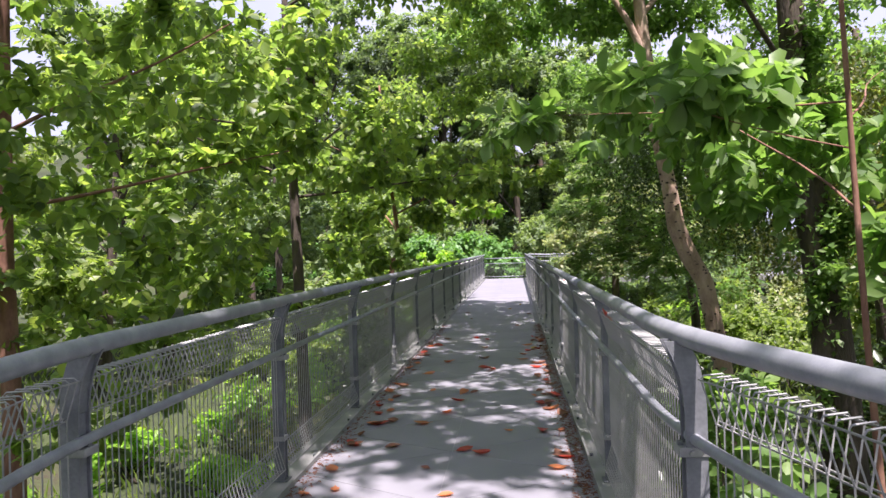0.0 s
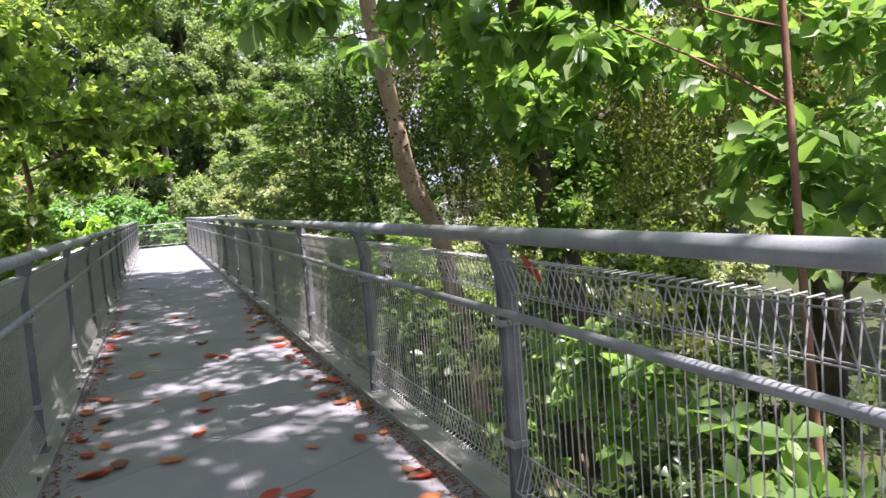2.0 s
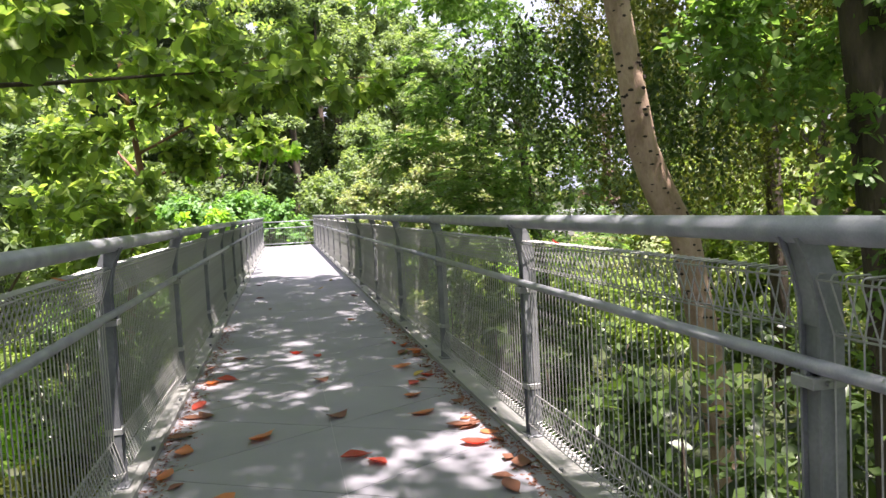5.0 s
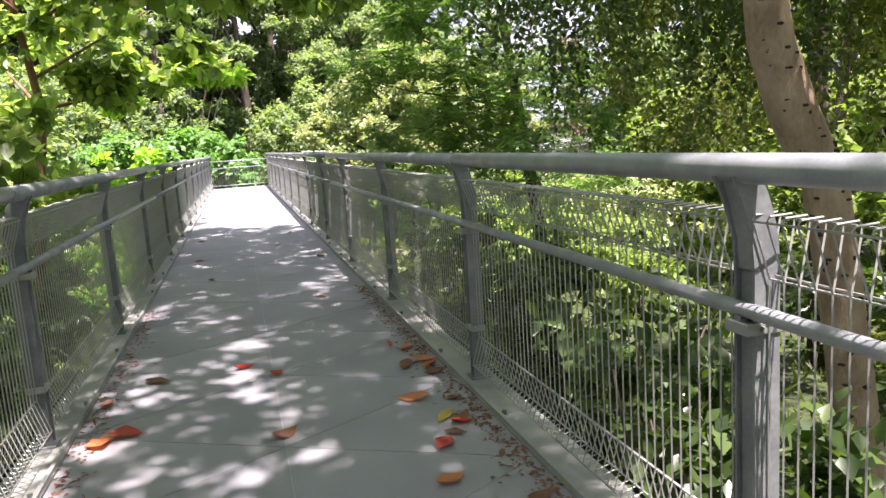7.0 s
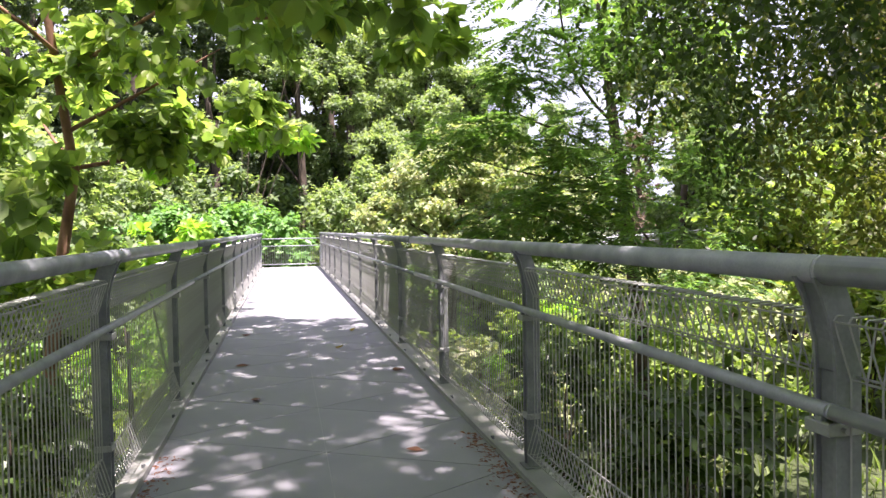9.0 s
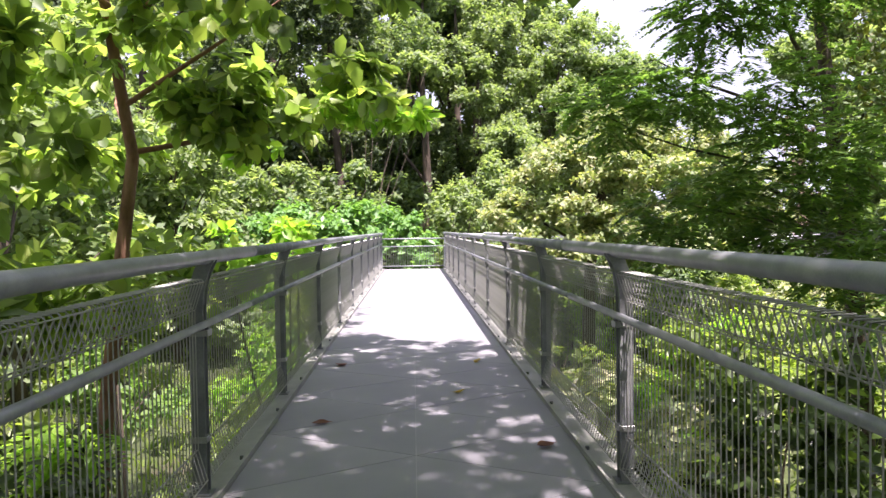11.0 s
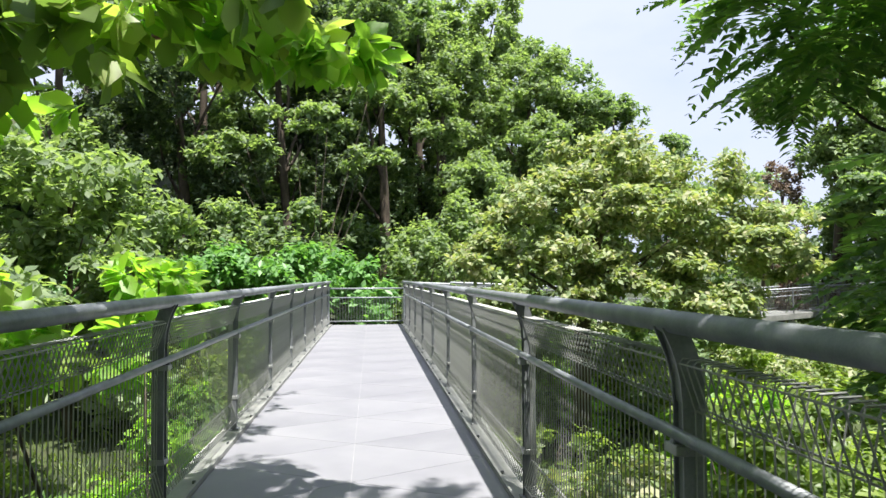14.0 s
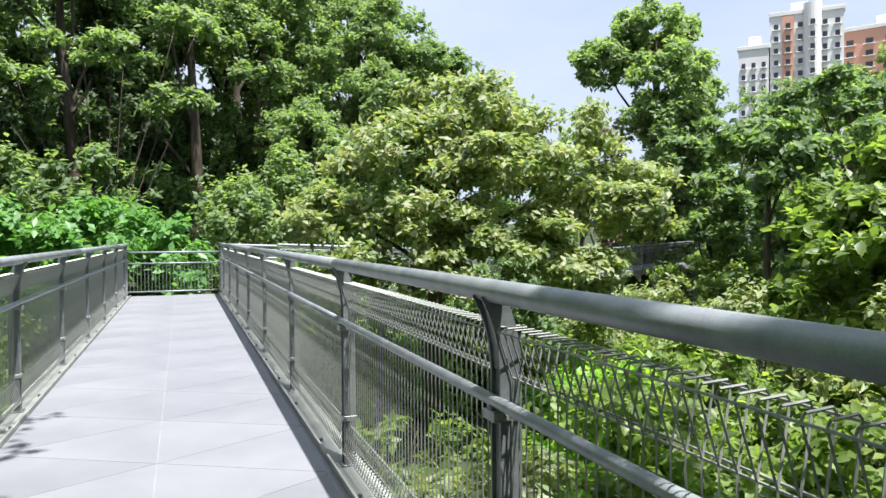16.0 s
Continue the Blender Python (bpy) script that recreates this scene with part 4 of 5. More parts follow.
# the front trees on the left carry deep shade in their leaf colour
FOREST = "tall dark green forest tree on the slope"
for i, (x, y, h, w, d, m, z) in enumerate([
        (-3.6, 54, 15, 4.0, 330, LEAF_FOREST_SHADED, 0.32), (0.6, 55, 15.5, 4.0, 340, LEAF_FOREST, 0.32), (4.2, 55, 14.5, 3.8, 350, LEAF_OLIVE, 0.32), (7.8, 57, 14.0, 4.0, 360, LEAF_OLIVE, 0.32), (6.0, 61, 17.0, 4.2, 300, LEAF_OLIVE, 0.36), (10.2, 62, 14.8, 4.2, 300, LEAF_FOREST, 0.36), (13.6, 62, 12.4, 3.6, 260, LEAF_OLIVE, 0.34),
        (11.2, 59, 12.4, 3.6, 320, LEAF_FOREST, 0.32), (-8.0, 52.5, 15.5, 4.2, 380, LEAF_FOREST_SHADED, 0.32), (-12.5, 50.5, 15, 4.4, 360, LEAF_FOREST_SHADED, 0.32), (-17, 47, 14, 4.8, 280, LEAF_FOREST_SHADED, 0.36),
        (-5.6, 61, 17, 5.4, 150, LEAF_FOREST, 0.5), (2.6, 63, 15, 5.4, 240, LEAF_FOREST, 0.5), (-14, 60, 18, 5.6, 140, LEAF_FOREST, 0.5), (-22, 54, 17, 5.8, 120, LEAF_FOREST, 0.5), (-1.6, 58.5, 15, 4.6, 240, LEAF_FOREST, 0.45),
        (9.0, 66, 10, 4.6, 220, LEAF_FOREST, 0.5), (15.2, 62, 12.4, 2.2, 120, LEAF_FOREST, 0.34), (18.4, 63, 11.0, 2.8, 130, LEAF_FOREST, 0.34), (4.6, 50, 8.0, 2.8, 330, LEAF_OLIVE, 0.28), (-9.5, 66, 16, 6, 90, LEAF_FOREST, 0.55), (-18, 68, 17, 6, 90, LEAF_FOREST, 0.55), (-8.6, 57.5, 16, 4.6, 240, LEAF_FOREST, 0.42), (3.4, 58.5, 15.5, 4.4, 240, LEAF_FOREST, 0.42)]):
    forest_tree(x, y, h, w, int(d * 1.75) if z < 0.33 else d, m, FOREST if m is not LEAF_OLIVE else "tall olive-green forest tree on the slope", 100 + i, size=z * 0.70 if z < 0.33 else z * 0.9)
for i, (x, y, h, w, d, m) in enumerate([(27.5, 60, 18.0, 5.6, 700, LEAF_OLIVE), (31, 61, 13.5, 3.8, 260, LEAF_OLIVE)]):
    forest_tree(x, y, h, w, d, m, "tall open-crowned tree against the sky", 140 + i, "tuft", 0.36)
forest_tree(23.2, 58, 10.0, 2.0, 90, LEAF_DRY, "bare grey-brown half-dead tree", 150, "tuft", 0.22)
for i, (x, y, h, w, d, m) in enumerate([
        (24, 46, 8.6, 4.0, 260, LEAF_FOREST), (29.5, 47, 10.4, 4.4, 280, LEAF_FOREST), (36, 50, 12.5, 5.0, 280, LEAF_OLIVE), (22, 38, 7.0, 4.0, 300, LEAF_SHRUB), (28, 36, 8.6, 4.6, 300, LEAF_OLIVE),
        (42, 48, 13.5, 5.0, 250, LEAF_FOREST), (14.0, 60, 9.0, 3.6, 240, LEAF_FOREST), (34, 40, 9.6, 4.6, 280, LEAF_SHRUB), (16.5, 34, 5.2, 3.2, 260, LEAF_SHRUB), (20, 28, 6.2, 3.8, 300, LEAF_SHRUB), (25, 22, 9, 4.6, 300, LEAF_FOREST), (27, 54, 9, 4.2, 240, LEAF_FOREST), (35, 60, 10, 5, 220, LEAF_FOREST), (22, 66, 9, 5, 120, LEAF_FOREST), (30, 72, 11, 6, 110, LEAF_FOREST), (44, 66, 13, 6, 110, LEAF_FOREST), (54, 60, 15, 6, 100, LEAF_FOREST)]):
    forest_tree(x, y, h, w, int(d * 0.68), m, "leafy green tree on the hillside beyond the bridge", 160 + i, size=0.40, low=0.12)
# woods to the sides and behind
for i, (x, y, h, w, d, m, lo) in enumerate([
        (-13.5, 7, 11, 4.0, 230, LEAF_BROAD, 0.2), (-14.5, 14, 12, 4.4, 230, LEAF_FOREST, 0.2), (-11.5, 22, 10, 3.8, 240, LEAF_SHRUB, 0.15), (-12, 27, 12, 4.6, 230, LEAF_FOREST, 0.2), (-9.5, 33, 9.5, 4.0, 300, LEAF_OLIVE, 0.12),
        (-13, 38, 12, 4.6, 260, LEAF_FOREST, 0.15), (-16, 20, 14, 5.4, 220, LEAF_SHRUB, 0.2), (-18, 32, 14, 5.4, 220, LEAF_FOREST, 0.2), (-8, 40, 7.5, 3.6, 300, LEAF_OLIVE, 0.1),
        (13, 7, 12, 4.6, 230, LEAF_BROAD, 0.2), (14, 16, 12, 4.6, 230, LEAF_SHRUB, 0.2), (13.5, 24, 9, 4.2, 240, LEAF_SHRUB, 0.15), (9.5, 2, 11, 4.2, 220, LEAF_BROAD, 0.2), (-8, -1, 12, 4.6, 200, LEAF_BROAD, 0.2),
        (3, -9, 12, 4.6, 90, LEAF_BROAD, 0.3), (-3, -14, 13, 5, 80, LEAF_FOREST, 0.2), (9, -8, 12, 5, 80, LEAF_FOREST, 0.2), (18, -2, 13, 5.4, 90, LEAF_FOREST, 0.2), (-16, 5, 14, 5.4, 180, LEAF_FOREST, 0.2)]):
    forest_tree(x, y, h, w, int(d * 0.7), m, "leafy woodland tree beside the footbridge", 200 + i, "tuft", 0.31, low=lo)

for x, y, h in ((3.0, 40.6, 1.1), (5.2, 41.4, 1.0), (7.6, 42.4, 0.9), (10.2, 43.6, 0.6), (13.0, 46.0, 0.5), (4.0, 38.2, 0.3), (6.6, 38.8, 0.4), (9.2, 39.8, 0.2)):
    g = ground_z(x, y)
    m = (h - g) / 2
    shrub("bush", "dark leafy bush below the end of the footbridge", [(x, y, g + m * 1.5, 1.3, 1.0, m * 0.55, 210), (x + 0.4, y - 0.3, g + m * 0.6, 1.4, 1.1, m * 0.6, 150)], "tuft", 0.22, LEAF_FOREST, "bush", 6)

# undergrowth on the valley floor
rnd = random.Random(21)
for i, (x, y) in enumerate([(-2, 51), (2.5, 52), (6.5, 51), (-6.5, 51), (-11, 49.5), (10, 53), (14, 50), (-16, 47), (0, 60), (7, 62), (-9, 58), (-4, 49.5)]):
    g = ground_z(x, y)
    shrub("bush", "dark leafy understorey below the forest trees", [(x, y, g + 1.4, 2.0, 1.6, 1.5, 300), (x + 1.0, y + 0.8, g + 3.2, 1.8, 1.5, 1.5, 220)], "tuft", 0.32, LEAF_FOREST, "bush", 6)
for i, (x, y) in enumerate([(4, 29.5), (6.5, 31), (9.5, 29), (12.5, 31.5), (12, 26), (3.4, 33), (14.5, 37), (11.5, 40), (7.5, 40), (16, 43), (3.2, 39.4), (12, 21.5), (16, 24), (21, 33), (9.5, 33.2), (18, 45.5), (22, 48.5), (26, 51), (12.5, 43.3), (30, 54)]):
    g = ground_z(x, y)
    h = (1.5 + 0.08 * x if y < 42 else 2.5) + 0.3 * math.sin(i * 2.1)
    shrub("bush", "sunlit green bush on the open slope beside the bridge", [(x, y, g + h * 0.6, 1.7, 1.5, h * 0.55, 260), (x + 1.2, y - 0.8, g + h * 0.4, 1.6, 1.5, h * 0.4, 220)], "tuft", 0.24, LEAF_SHRUB if i % 3 else LEAF_YELLOW, "bush", 5)
for i in range(74):
    side = -1 if i % 2 else 1
    y = -2 + (i // 2) * 1.25 + rnd.uniform(-0.5, 0.5)
    x = side * (2.4 + rnd.random() ** 1.4 * 7.5)
    if x < 0 and 4 < y < 17 and x > -8:
        continue
    g = ground_z(x, y)
    top = rnd.uniform(1.2, 2.3) if abs(x) < 4 else rnd.uniform(1.4, 3.2)
    if y > 27 and x > 0:
        top *= 0.85
    r = rnd.uniform(0.8, 1.5)
    style = rnd.choice(["pairs", "pairs", "tuft"])
    # bushes under the canopy mostly take the leaves with shade in their colour
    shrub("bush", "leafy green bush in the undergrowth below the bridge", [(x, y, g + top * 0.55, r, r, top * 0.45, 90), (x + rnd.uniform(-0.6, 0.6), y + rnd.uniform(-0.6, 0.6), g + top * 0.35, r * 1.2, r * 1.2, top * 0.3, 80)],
          style, 0.19 if style != "tuft" else 0.22, rnd.choice([LEAF_SHRUB, LEAF_SHRUB, LEAF_YOUNG, LEAF_BROAD] if y > 24 or y < 17 and x < 0 or x < -4.5 else [LEAF_SHADED, LEAF_SHADED, LEAF_SHADED, LEAF_DROOP]), "bush", 4)

# shrubs by the railing, darkened in leaf colour as if shaded
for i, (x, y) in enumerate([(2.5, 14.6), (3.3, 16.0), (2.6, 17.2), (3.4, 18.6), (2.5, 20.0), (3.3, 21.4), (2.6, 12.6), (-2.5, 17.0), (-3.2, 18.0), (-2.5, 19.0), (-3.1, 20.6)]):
    shrub("bush", "glossy-leaved shrub close below the railing, shade put into its leaf colour", [(x, y, -0.5, 0.7, 0.9, 0.75, 75), (x + 0.2, y, -1.7, 0.8, 0.9, 0.8, 60)], "pairs", 0.15, LEAF_SHADED, "bush", 4)


for x, y in ((-4.6, 11.6), (-6.2, 13.2), (-5.0, 15.4), (-7.4, 16.4), (-6.0, 18.6), (-8.6, 13.0), (-4.4, 9.2), (-7.2, 10.4)):
    g = ground_z(x, y)
    shrub("fern_bush", "bright green low weeds on the sunny forest floor", [(x, y, g + 0.5, 1.1, 1.1, 0.45, 90)], "rosette", 0.2, LEAF_YOUNG, "bush", 4)


def grass_patch():
    n = 22000
    x = RNG.uniform(-14, 14, n)
    y = RNG.uniform(-6, 46, n)
    keep = (y > 24) | (RNG.random(n) < 0.8)
    x, y = x[keep], y[keep]
    n = len(x)
    z = np.array([ground_z(a, b) for a, b in zip(x, y)])
    base = np.stack([x, y, z], 1)
    along = RNG.normal(0, 0.5, (n, 3)) * (1, 1, 0.2) + (0, 0, 1.0)
    ob = new("grass", leaf_cloud("grass", base, along, RNG.normal(size=(n, 3)), RNG.uniform(0.2, 0.55, n), RNG.uniform(0.03, 0.09, n), "lance", LEAF_SHRUB))
    tagged(ob, "tall green grass and weeds on the ground", "grass", kind="stuff")


grass_patch()


# ---- the next stretch of walkway ----
def far_walkway():
    a, b, c, d = Vector((1.9, 42.6, -0.05)), Vector((17.2, 54.5, -0.75)), Vector((33.0, 60.0, -0.1)), Vector((56.0, 66.0, 0.6))
    for name, p, q in (("far_walkway", a, b), ("far_walkway", b, c), ("far_walkway", c, d)):
        root = tagged(new(name), "pale grey elevated walkway with mesh railings seen through trees", "walkway", "stretches of the far walkway")
        d = (q - p)
        ln = d.length
        root.matrix_basis = Matrix.Translation(p) @ d.to_track_quat('Y', 'Z').to_matrix().to_4x4()
        bm = bmesh.new()
        box(bm, -1.15, 1.15, 0, ln, -0.3, 0.0, 0.01)
        part("deck", finish("deck", bm, KERB), root)
        for sx in (-1, 1):
            for z, r in ((1.31, 0.04), (0.94, 0.022), (1.2, 0.012), (0.12, 0.012)):
                bm = bmesh.new()
                tube(bm, [(sx * 1.1, 0, z), (sx * 1.1, ln, z)], r, 8)
                part("rail", finish("rail", bm, RAIL_PAINT, True), root)
            bm = bmesh.new()
            box(bm, -0.03, 0.03, -0.03, 0.03, 0, 1.3, 0.004)
            pm = finish("post", bm, POST_PAINT)
            for i in range(int(ln / 2.4) + 1):
                part("post", pm, root, m=Matrix.Translation((sx * 1.13, i * 2.4, 0)))
            k = int(ln / 0.08)
            ys = np.arange(k) * 0.08
            prism = np.array([(-0.004, -0.004), (0.004, -0.004), (0, 0.005)])
            v = np.zeros((k, 6, 3))
            v[:, :, 0] = sx * 1.16 + np.tile(prism[:, 0], 2)
            v[:, :, 1] = ys[:, None] + np.tile(prism[:, 1], 2)
            v[:, :3, 2], v[:, 3:, 2] = 0.1, 1.2
            f = np.array([(0, 1, 4, 3), (1, 2, 5, 4), (2, 0, 3, 5)])
            ob = part("wire_mesh", quick_mesh("wire_mesh", v.reshape(-1, 3), (f[None] + (np.arange(k) * 6)[:, None, None]).reshape(-1, 4), WIRE), root)
            tagged(ob, kind="stuff")
        for i in range(int(ln / 8)):
            bm = bmesh.new()
            tube(bm, [(0, 4 + i * 8, -4.6), (0, 4 + i * 8, -0.3)], 0.13, 10)
            part("column", finish("column", bm, STEEL_DARK, True), root)


far_walkway()


# ---- towers beyond the trees ----
def tower(name, label, x, y, turn, width, deep, base, top, wall, columns, pink_cols=(), round_bay=None, storey=2.9):
    root = tagged(new(name), label, "building")
    root.matrix_basis = pose(x, y, base, 0, 0, turn)
    h = top - base
    bm = bmesh.new()
    box(bm, -width / 2, width / 2, 0, deep, 0, h)
    part("wall", finish("wall", bm, wall), root)
    bm = bmesh.new()
    box(bm, -width / 2 - 0.3, width / 2 + 0.3, -0.3, deep + 0.3, h, h + 0.9, 0.05)
    roof = part("roof", finish("roof", bm, WALL_WHITE), root)
    bm = bmesh.new()
    box(bm, -width * 0.22, width * 0.22, deep * 0.3, deep * 0.7, h + 0.9, h + 4.0, 0.1)
    part("lift_house", finish("lift_house", bm, WALL_WHITE), roof)
    step = width / columns
    for c in pink_cols:
        bm = bmesh.new()
        box(bm, -width / 2 + c * step, -width / 2 + (c + 1) * step, -0.25, 0.0, 0, h)
        part("wall_bay", finish("wall_bay", bm, WALL_PINK if wall is WALL_WHITE else WALL_WHITE), root)
    if round_bay is not None:
        bm = bmesh.new()
        cx = -width / 2 + (round_bay + 0.5) * step
        tube(bm, [(cx, 0.4, 0), (cx, 0.4, h + 2.2)], step * 0.78, 20)
        part("round_bay", finish("round_bay", bm, WALL_WHITE, False), root)
    n = int(h / storey)
    bm = bmesh.new()
    box(bm, -step * 0.19, step * 0.19, -0.10, 0.05, 0, storey * 0.46)
    glass = finish("window", bm, GLASS_DARK)
    bm = bmesh.new()
    box(bm, -step * 0.32, step * 0.32, -0.5, 0.0, -0.18, -0.02, 0.03)
    sill = finish("sill", bm, WALL_WHITE)
    for f in range(n):
        for c in range(columns):
            off = -0.27 if c in pink_cols else (-step * 0.80 + 0.4 if c == round_bay else -0.02)
            w = part("window", glass, root, m=Matrix.Translation((-width / 2 + (c + 0.5) * step, off, 0.9 + f * storey)))
            part("sill", sill, w)


tower("apartment_tower", "white high-rise apartment block with small dark windows", 134.2, 148.0, -46, 15.0, 16, -2, 51.5, WALL_WHITE, 6, (1,), 3, 2.75)
tower("apartment_tower", "lower wing of a white high-rise apartment block", 126.4, 155.8, -46, 6.5, 14, -2, 44.5, WALL_WHITE, 3, (), None, 2.75)
tower("apartment_tower", "salmon and white high-rise apartment block", 154.5, 141, -58, 24, 16, -2, 49, WALL_PINK, 6, (3, 4), None, 2.75)


# ---- fallen leaves on the deck ----
def fallen_mesh(seed, material):
    rnd = random.Random(seed)
    curl, fold, twist = rnd.uniform(0.2, 0.7), rnd.uniform(0.04, 0.24), rnd.uniform(-0.2, 0.2)
    bm = bmesh.new()
    rows = []
    for i in range(6):
        s = i / 5
        half = 0.36 * math.sin(math.pi * min(0.985, 0.03 + s * 0.94)) ** 1.05 * (0.75 + 0.35 * s) * rnd.uniform(0.88, 1.1)
        lift = curl * (s - 0.45) ** 2
        row = []
        for k in (-1, 0, 1):
            row.append(bm.verts.new((k * half * (1 - fold), s - 0.5, lift + abs(k) * half * (fold * 2.2) + k * half * twist + rnd.uniform(0, 0.012))))
        rows.append(row)
    for a, b in zip(rows, rows[1:]):
        for k in range(2):
            bm.faces.new((a[k], a[k + 1], b[k + 1], b[k]))
    tube(bm, [(0, -0.5, rows[0][1].co.z), (0.02, -0.62, rows[0][1].co.z + 0.02)], 0.008, 4)
    low = min(v.co.z for v in bm.verts)
    for v in bm.verts:
        v.co.z -= low
    return finish("fallen_leaf", bm, material, True)


FALLEN_MESHES = {c: [fallen_mesh(k * 7 + j, FALLEN[c]) for j in range(4)] for k, c in enumerate(FALLEN)}
rnd = random.Random(33)


def fallen(x, y, color, size, z=0.004):
    ob = new("fallen_leaf", rnd.choice(FALLEN_MESHES[color]))
    ob.matrix_basis = pose(x, y, z, rnd.uniform(-4, 4), rnd.uniform(-4, 4), rnd.uniform(0, 360)) @ Matrix.Scale(size * 1.14, 4)
    tagged(ob, {"red": "fallen bright red leaf curled on the deck", "orange": "fallen orange leaf lying on the deck", "brown": "dry brown fallen leaf on the deck", "yellow": "fallen yellow leaf on the deck"}[color], "leaf", "fallen leaves on the deck")
    return ob


for x, y, c, s in ((0.09, 12.03, "red", 0.15), (-0.07, 10.32, "orange", 0.17), (-0.17, 9.37, "orange", 0.16), (-0.9, 12.5, "orange", 0.17), (0.24, 7.9, "red", 0.15), (0.72, 14.24, "orange", 0.16), (0.81, 13.9, "yellow", 0.13),
                   (0.0, 14.03, "brown", 0.15), (-0.18, 15.3, "red", 0.13), (-0.45, 12.6, "orange", 0.19), (0.05, 12.9, "brown", 0.17), (0.62, 12.75, "orange", 0.17), (0.8, 12.0, "red", 0.16), (0.2, 11.9, "red", 0.14),
                   (-0.62, 11.6, "orange", 0.16), (-0.75, 8.9, "red", 0.16), (-0.66, 9.0, "brown", 0.16), (0.1, 8.0, "red", 0.14), (0.75, 8.6, "red", 0.15), (-0.1, 9.9, "red", 0.13), (-0.9, 10.9, "orange", 0.16), (0.85, 19.9, "brown", 0.12),
                   (0.66, 22.9, "yellow", 0.13), (-0.78, 22.9, "brown", 0.14), (0.38, 21.5, "yellow", 0.10), (-0.5, 19.0, "brown", 0.12), (-0.7, 20.6, "brown", 0.12), (0.55, 17.3, "brown", 0.1)):
    fallen(x, y, c, s)
for i in range(104):
    y = 5.0 + rnd.random() ** 1.3 * 10.5
    u = rnd.random()
    x = 0.97 - abs(rnd.gauss(0, 0.10)) if u < 0.55 else (-0.97 + abs(rnd.gauss(0, 0.12)) if u < 0.85 else rnd.uniform(-0.8, 0.8))
    fallen(x, y, rnd.choice(["red", "orange", "orange", "brown", "brown", "brown"]), rnd.uniform(0.08, 0.16))
caught = new("fallen_leaf", FALLEN_MESHES["red"][1])
caught.matrix_basis = pose(1.13, 6.92, 1.15, 58, 20, 75) @ Matrix.Scale(0.16, 4)
tagged(caught, "bright red leaf caught on the top of the mesh", "leaf", "fallen leaves on the deck")


# leaf litter and dirt along the deck edges
def litter():
    n = 4400
    y = 4.6 + RNG.random(n) ** 1.2 * 13
    side = np.where(RNG.random(n) < 0.66, 1.0, -1.0)
    x = side * (1.035 - np.abs(RNG.normal(0, 0.075, n)))
    base = np.stack([x, y, np.full(n, 0.003)], 1)
    along = RNG.normal(0, 1, (n, 3)) * (1, 1, 0.12) + (0, 0, 0.06)
    normal = np.array((0, 0, 1.0)) + RNG.normal(0, 0.25, (n, 3))
    ob = new("leaf_litter", leaf_cloud("leaf_litter", base, along, normal, RNG.uniform(0.012, 0.05, n), RNG.uniform(0.008, 0.022, n), "kite", FALLEN["brown"]))
    tagged(ob, "brown leaf litter along the edges of the deck", "leaf litter", kind="stuff")


litter()
for m, c in ((pose(1.17, 11.55, 1.188, 20, 15, 30), "red"), (pose(-1.15, 11.2, 1.188, 15, -20, 100), "orange")):
    ob = new("fallen_leaf", FALLEN_MESHES[c][2])
    ob.matrix_basis = m @ Matrix.Scale(0.06, 4)
    tagged(ob, "dry curled leaf caught on the top of the mesh", "leaf", "fallen leaves on the deck")

# ---- deck panels: two rows of triangles that meet along the middle ----
JOINT, PITCH = 0.006, 1.182


def panel_mesh(corners):
    """A flat panel over a convex outline, drawn in by half a joint."""
    n = len(corners)
    mid = sum((Vector(c) for c in corners), Vector((0, 0))) / n
    sides = [(Vector(corners[k]), Vector(corners[(k + 1) % n])) for k in range(n)]
    reach = min(abs((b - a).normalized().cross(mid - a)) for a, b in sides)
    f = max(0.2, 1 - JOINT / 2 / max(reach, 0.01))
    ring = [mid + (Vector(c) - mid) * f for c in corners]
    bm = bmesh.new()
    top = [bm.verts.new((p.x, p.y, 0.0)) for p in ring]
    bot = [bm.verts.new((p.x, p.y, -0.016)) for p in ring]
    bm.faces.new(top)
    bm.faces.new(bot[::-1])
    for k in range(n):
        bm.faces.new((top[k], bot[k], bot[(k + 1) % n], top[(k + 1) % n]))
    bmesh.ops.recalc_face_normals(bm, faces=bm.faces)
    return finish("panel", bm, DECK)


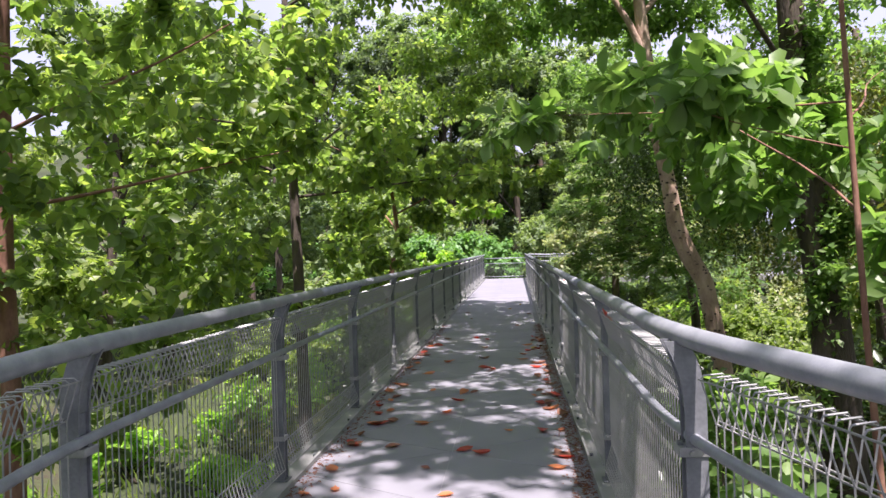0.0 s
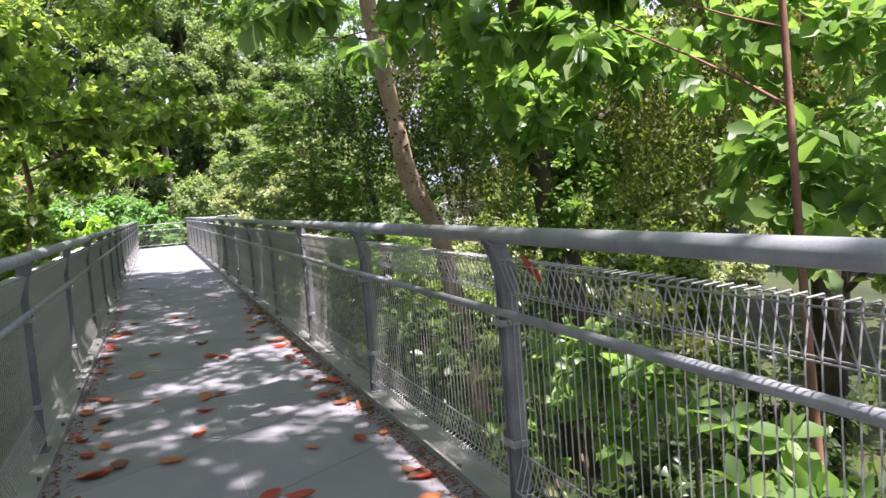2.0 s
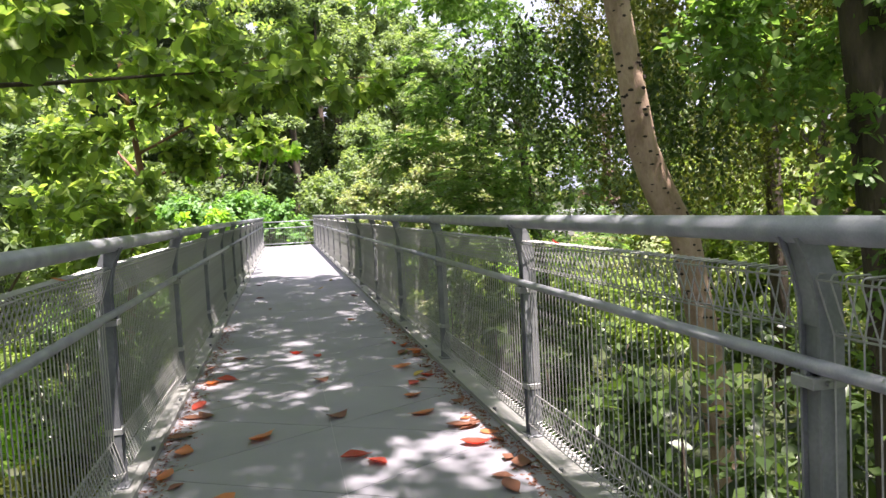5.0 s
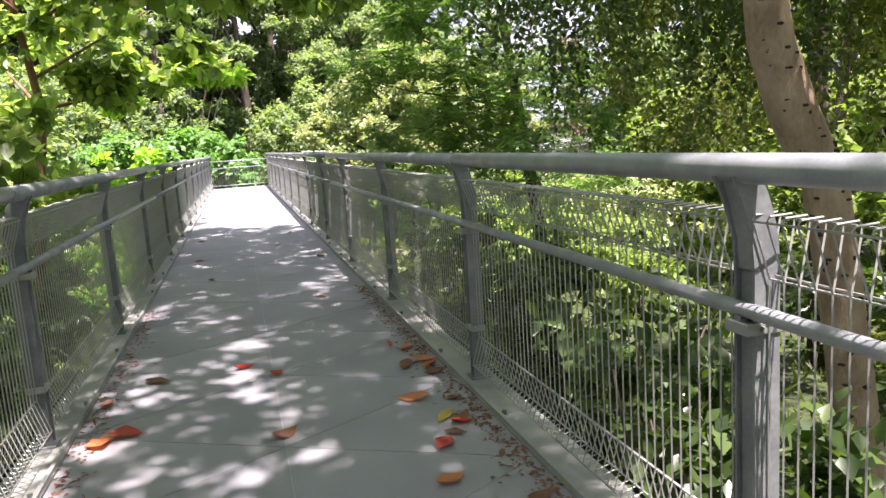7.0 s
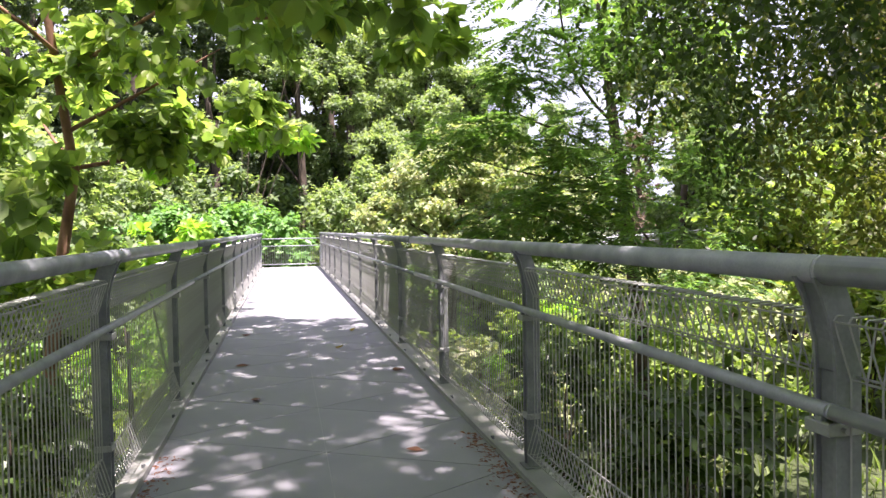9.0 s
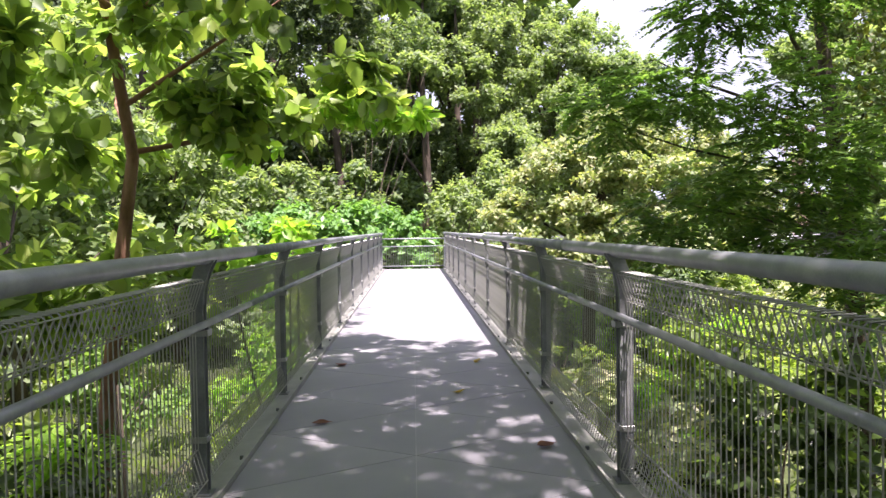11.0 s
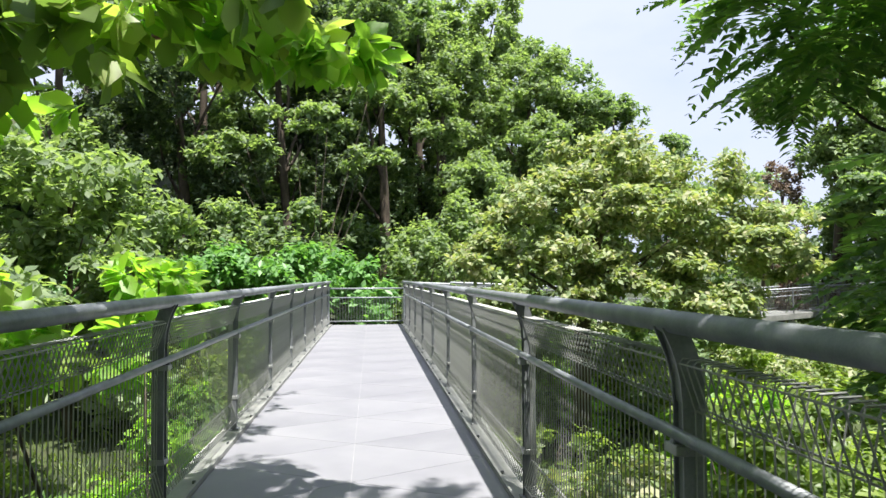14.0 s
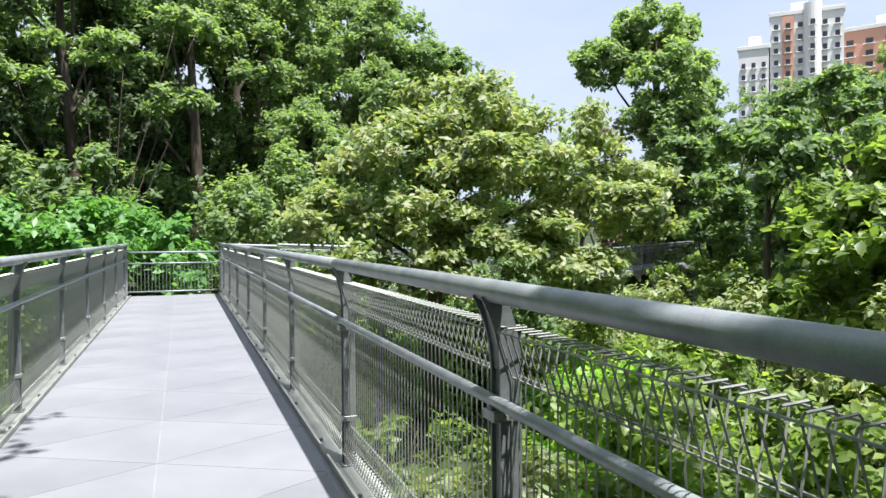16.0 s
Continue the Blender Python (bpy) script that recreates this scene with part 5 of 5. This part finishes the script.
def cut(corners, level, keep_above):
    """The part of a convex outline on one side of a line across the deck."""
    out = []
    for k, a in enumerate(corners):
        b = corners[(k + 1) % len(corners)]
        in_a, in_b = (a[1] > level) == keep_above, (b[1] > level) == keep_above
        if in_a:
            out.append(a)
        if in_a != in_b:
            u = (level - a[1]) / (b[1] - a[1])
            out.append((a[0] + (b[0] - a[0]) * u, level))
    return out


SHAPES = {}
for sx in (-1, 1):
    SHAPES[sx, 0] = [(0, 0), (0, PITCH), (sx * EDGE, PITCH / 2)]
    SHAPES[sx, 1] = [(sx * EDGE, -PITCH / 2), (sx * EDGE, PITCH / 2), (0, 0)]
WHOLE = {k: panel_mesh(v) for k, v in SHAPES.items()}


def lay_panels(node, y0, y1, m):
    for k, outline in SHAPES.items():
        for i in range(math.floor((y0 - node) / PITCH) - 1, math.ceil((y1 - node) / PITCH) + 2):
            at = node + i * PITCH
            low, high = min(p[1] for p in outline) + at, max(p[1] for p in outline) + at
            if high <= y0 + 0.03 or low >= y1 - 0.03:
                continue
            if low >= y0 and high <= y1:
                part("panel", WHOLE[k], deck, m=m @ Matrix.Translation((0, at, 0)))
            else:
                shape = cut(cut([(x, y + at) for x, y in outline], y0, True), y1, False)
                if len(shape) > 2:
                    part("panel", panel_mesh(shape), deck, m=m)


first = 16.25 - PITCH * 9
SEALANT = surface("joint_sealant", [(0.22, 0.22, 0.225), (0.33, 0.33, 0.33)], 3, 60, 0.7, 0.0, 0.1, 0.001)
bm = bmesh.new()
box(bm, -EDGE + 0.02, EDGE - 0.02, first + 0.02, END_Y - 0.02, -0.012, -0.0026)
part("joint_sealant", finish("joint_sealant", bm, SEALANT), deck, "pale sealant between the deck panels")
lay_panels(16.25, first, END_Y, Matrix.Identity(4))
lay_panels(-0.5, -8.9, -0.506, BACK @ Matrix.Translation((0, 0, -0.0006)))
# the wedges at the bend
for x0, x1 in ((-EDGE + 0.003, -0.003), (0.003, EDGE - 0.003)):
    near = [BACK @ Vector((x, -0.503, 0)) for x in (x0, x1)]
    wedge = panel_mesh([(near[0].x, near[0].y), (near[1].x, near[1].y), (x1, first - 0.003), (x0, first - 0.003)])
    part("panel", wedge, deck, m=Matrix.Translation((0, 0, -0.0012)))
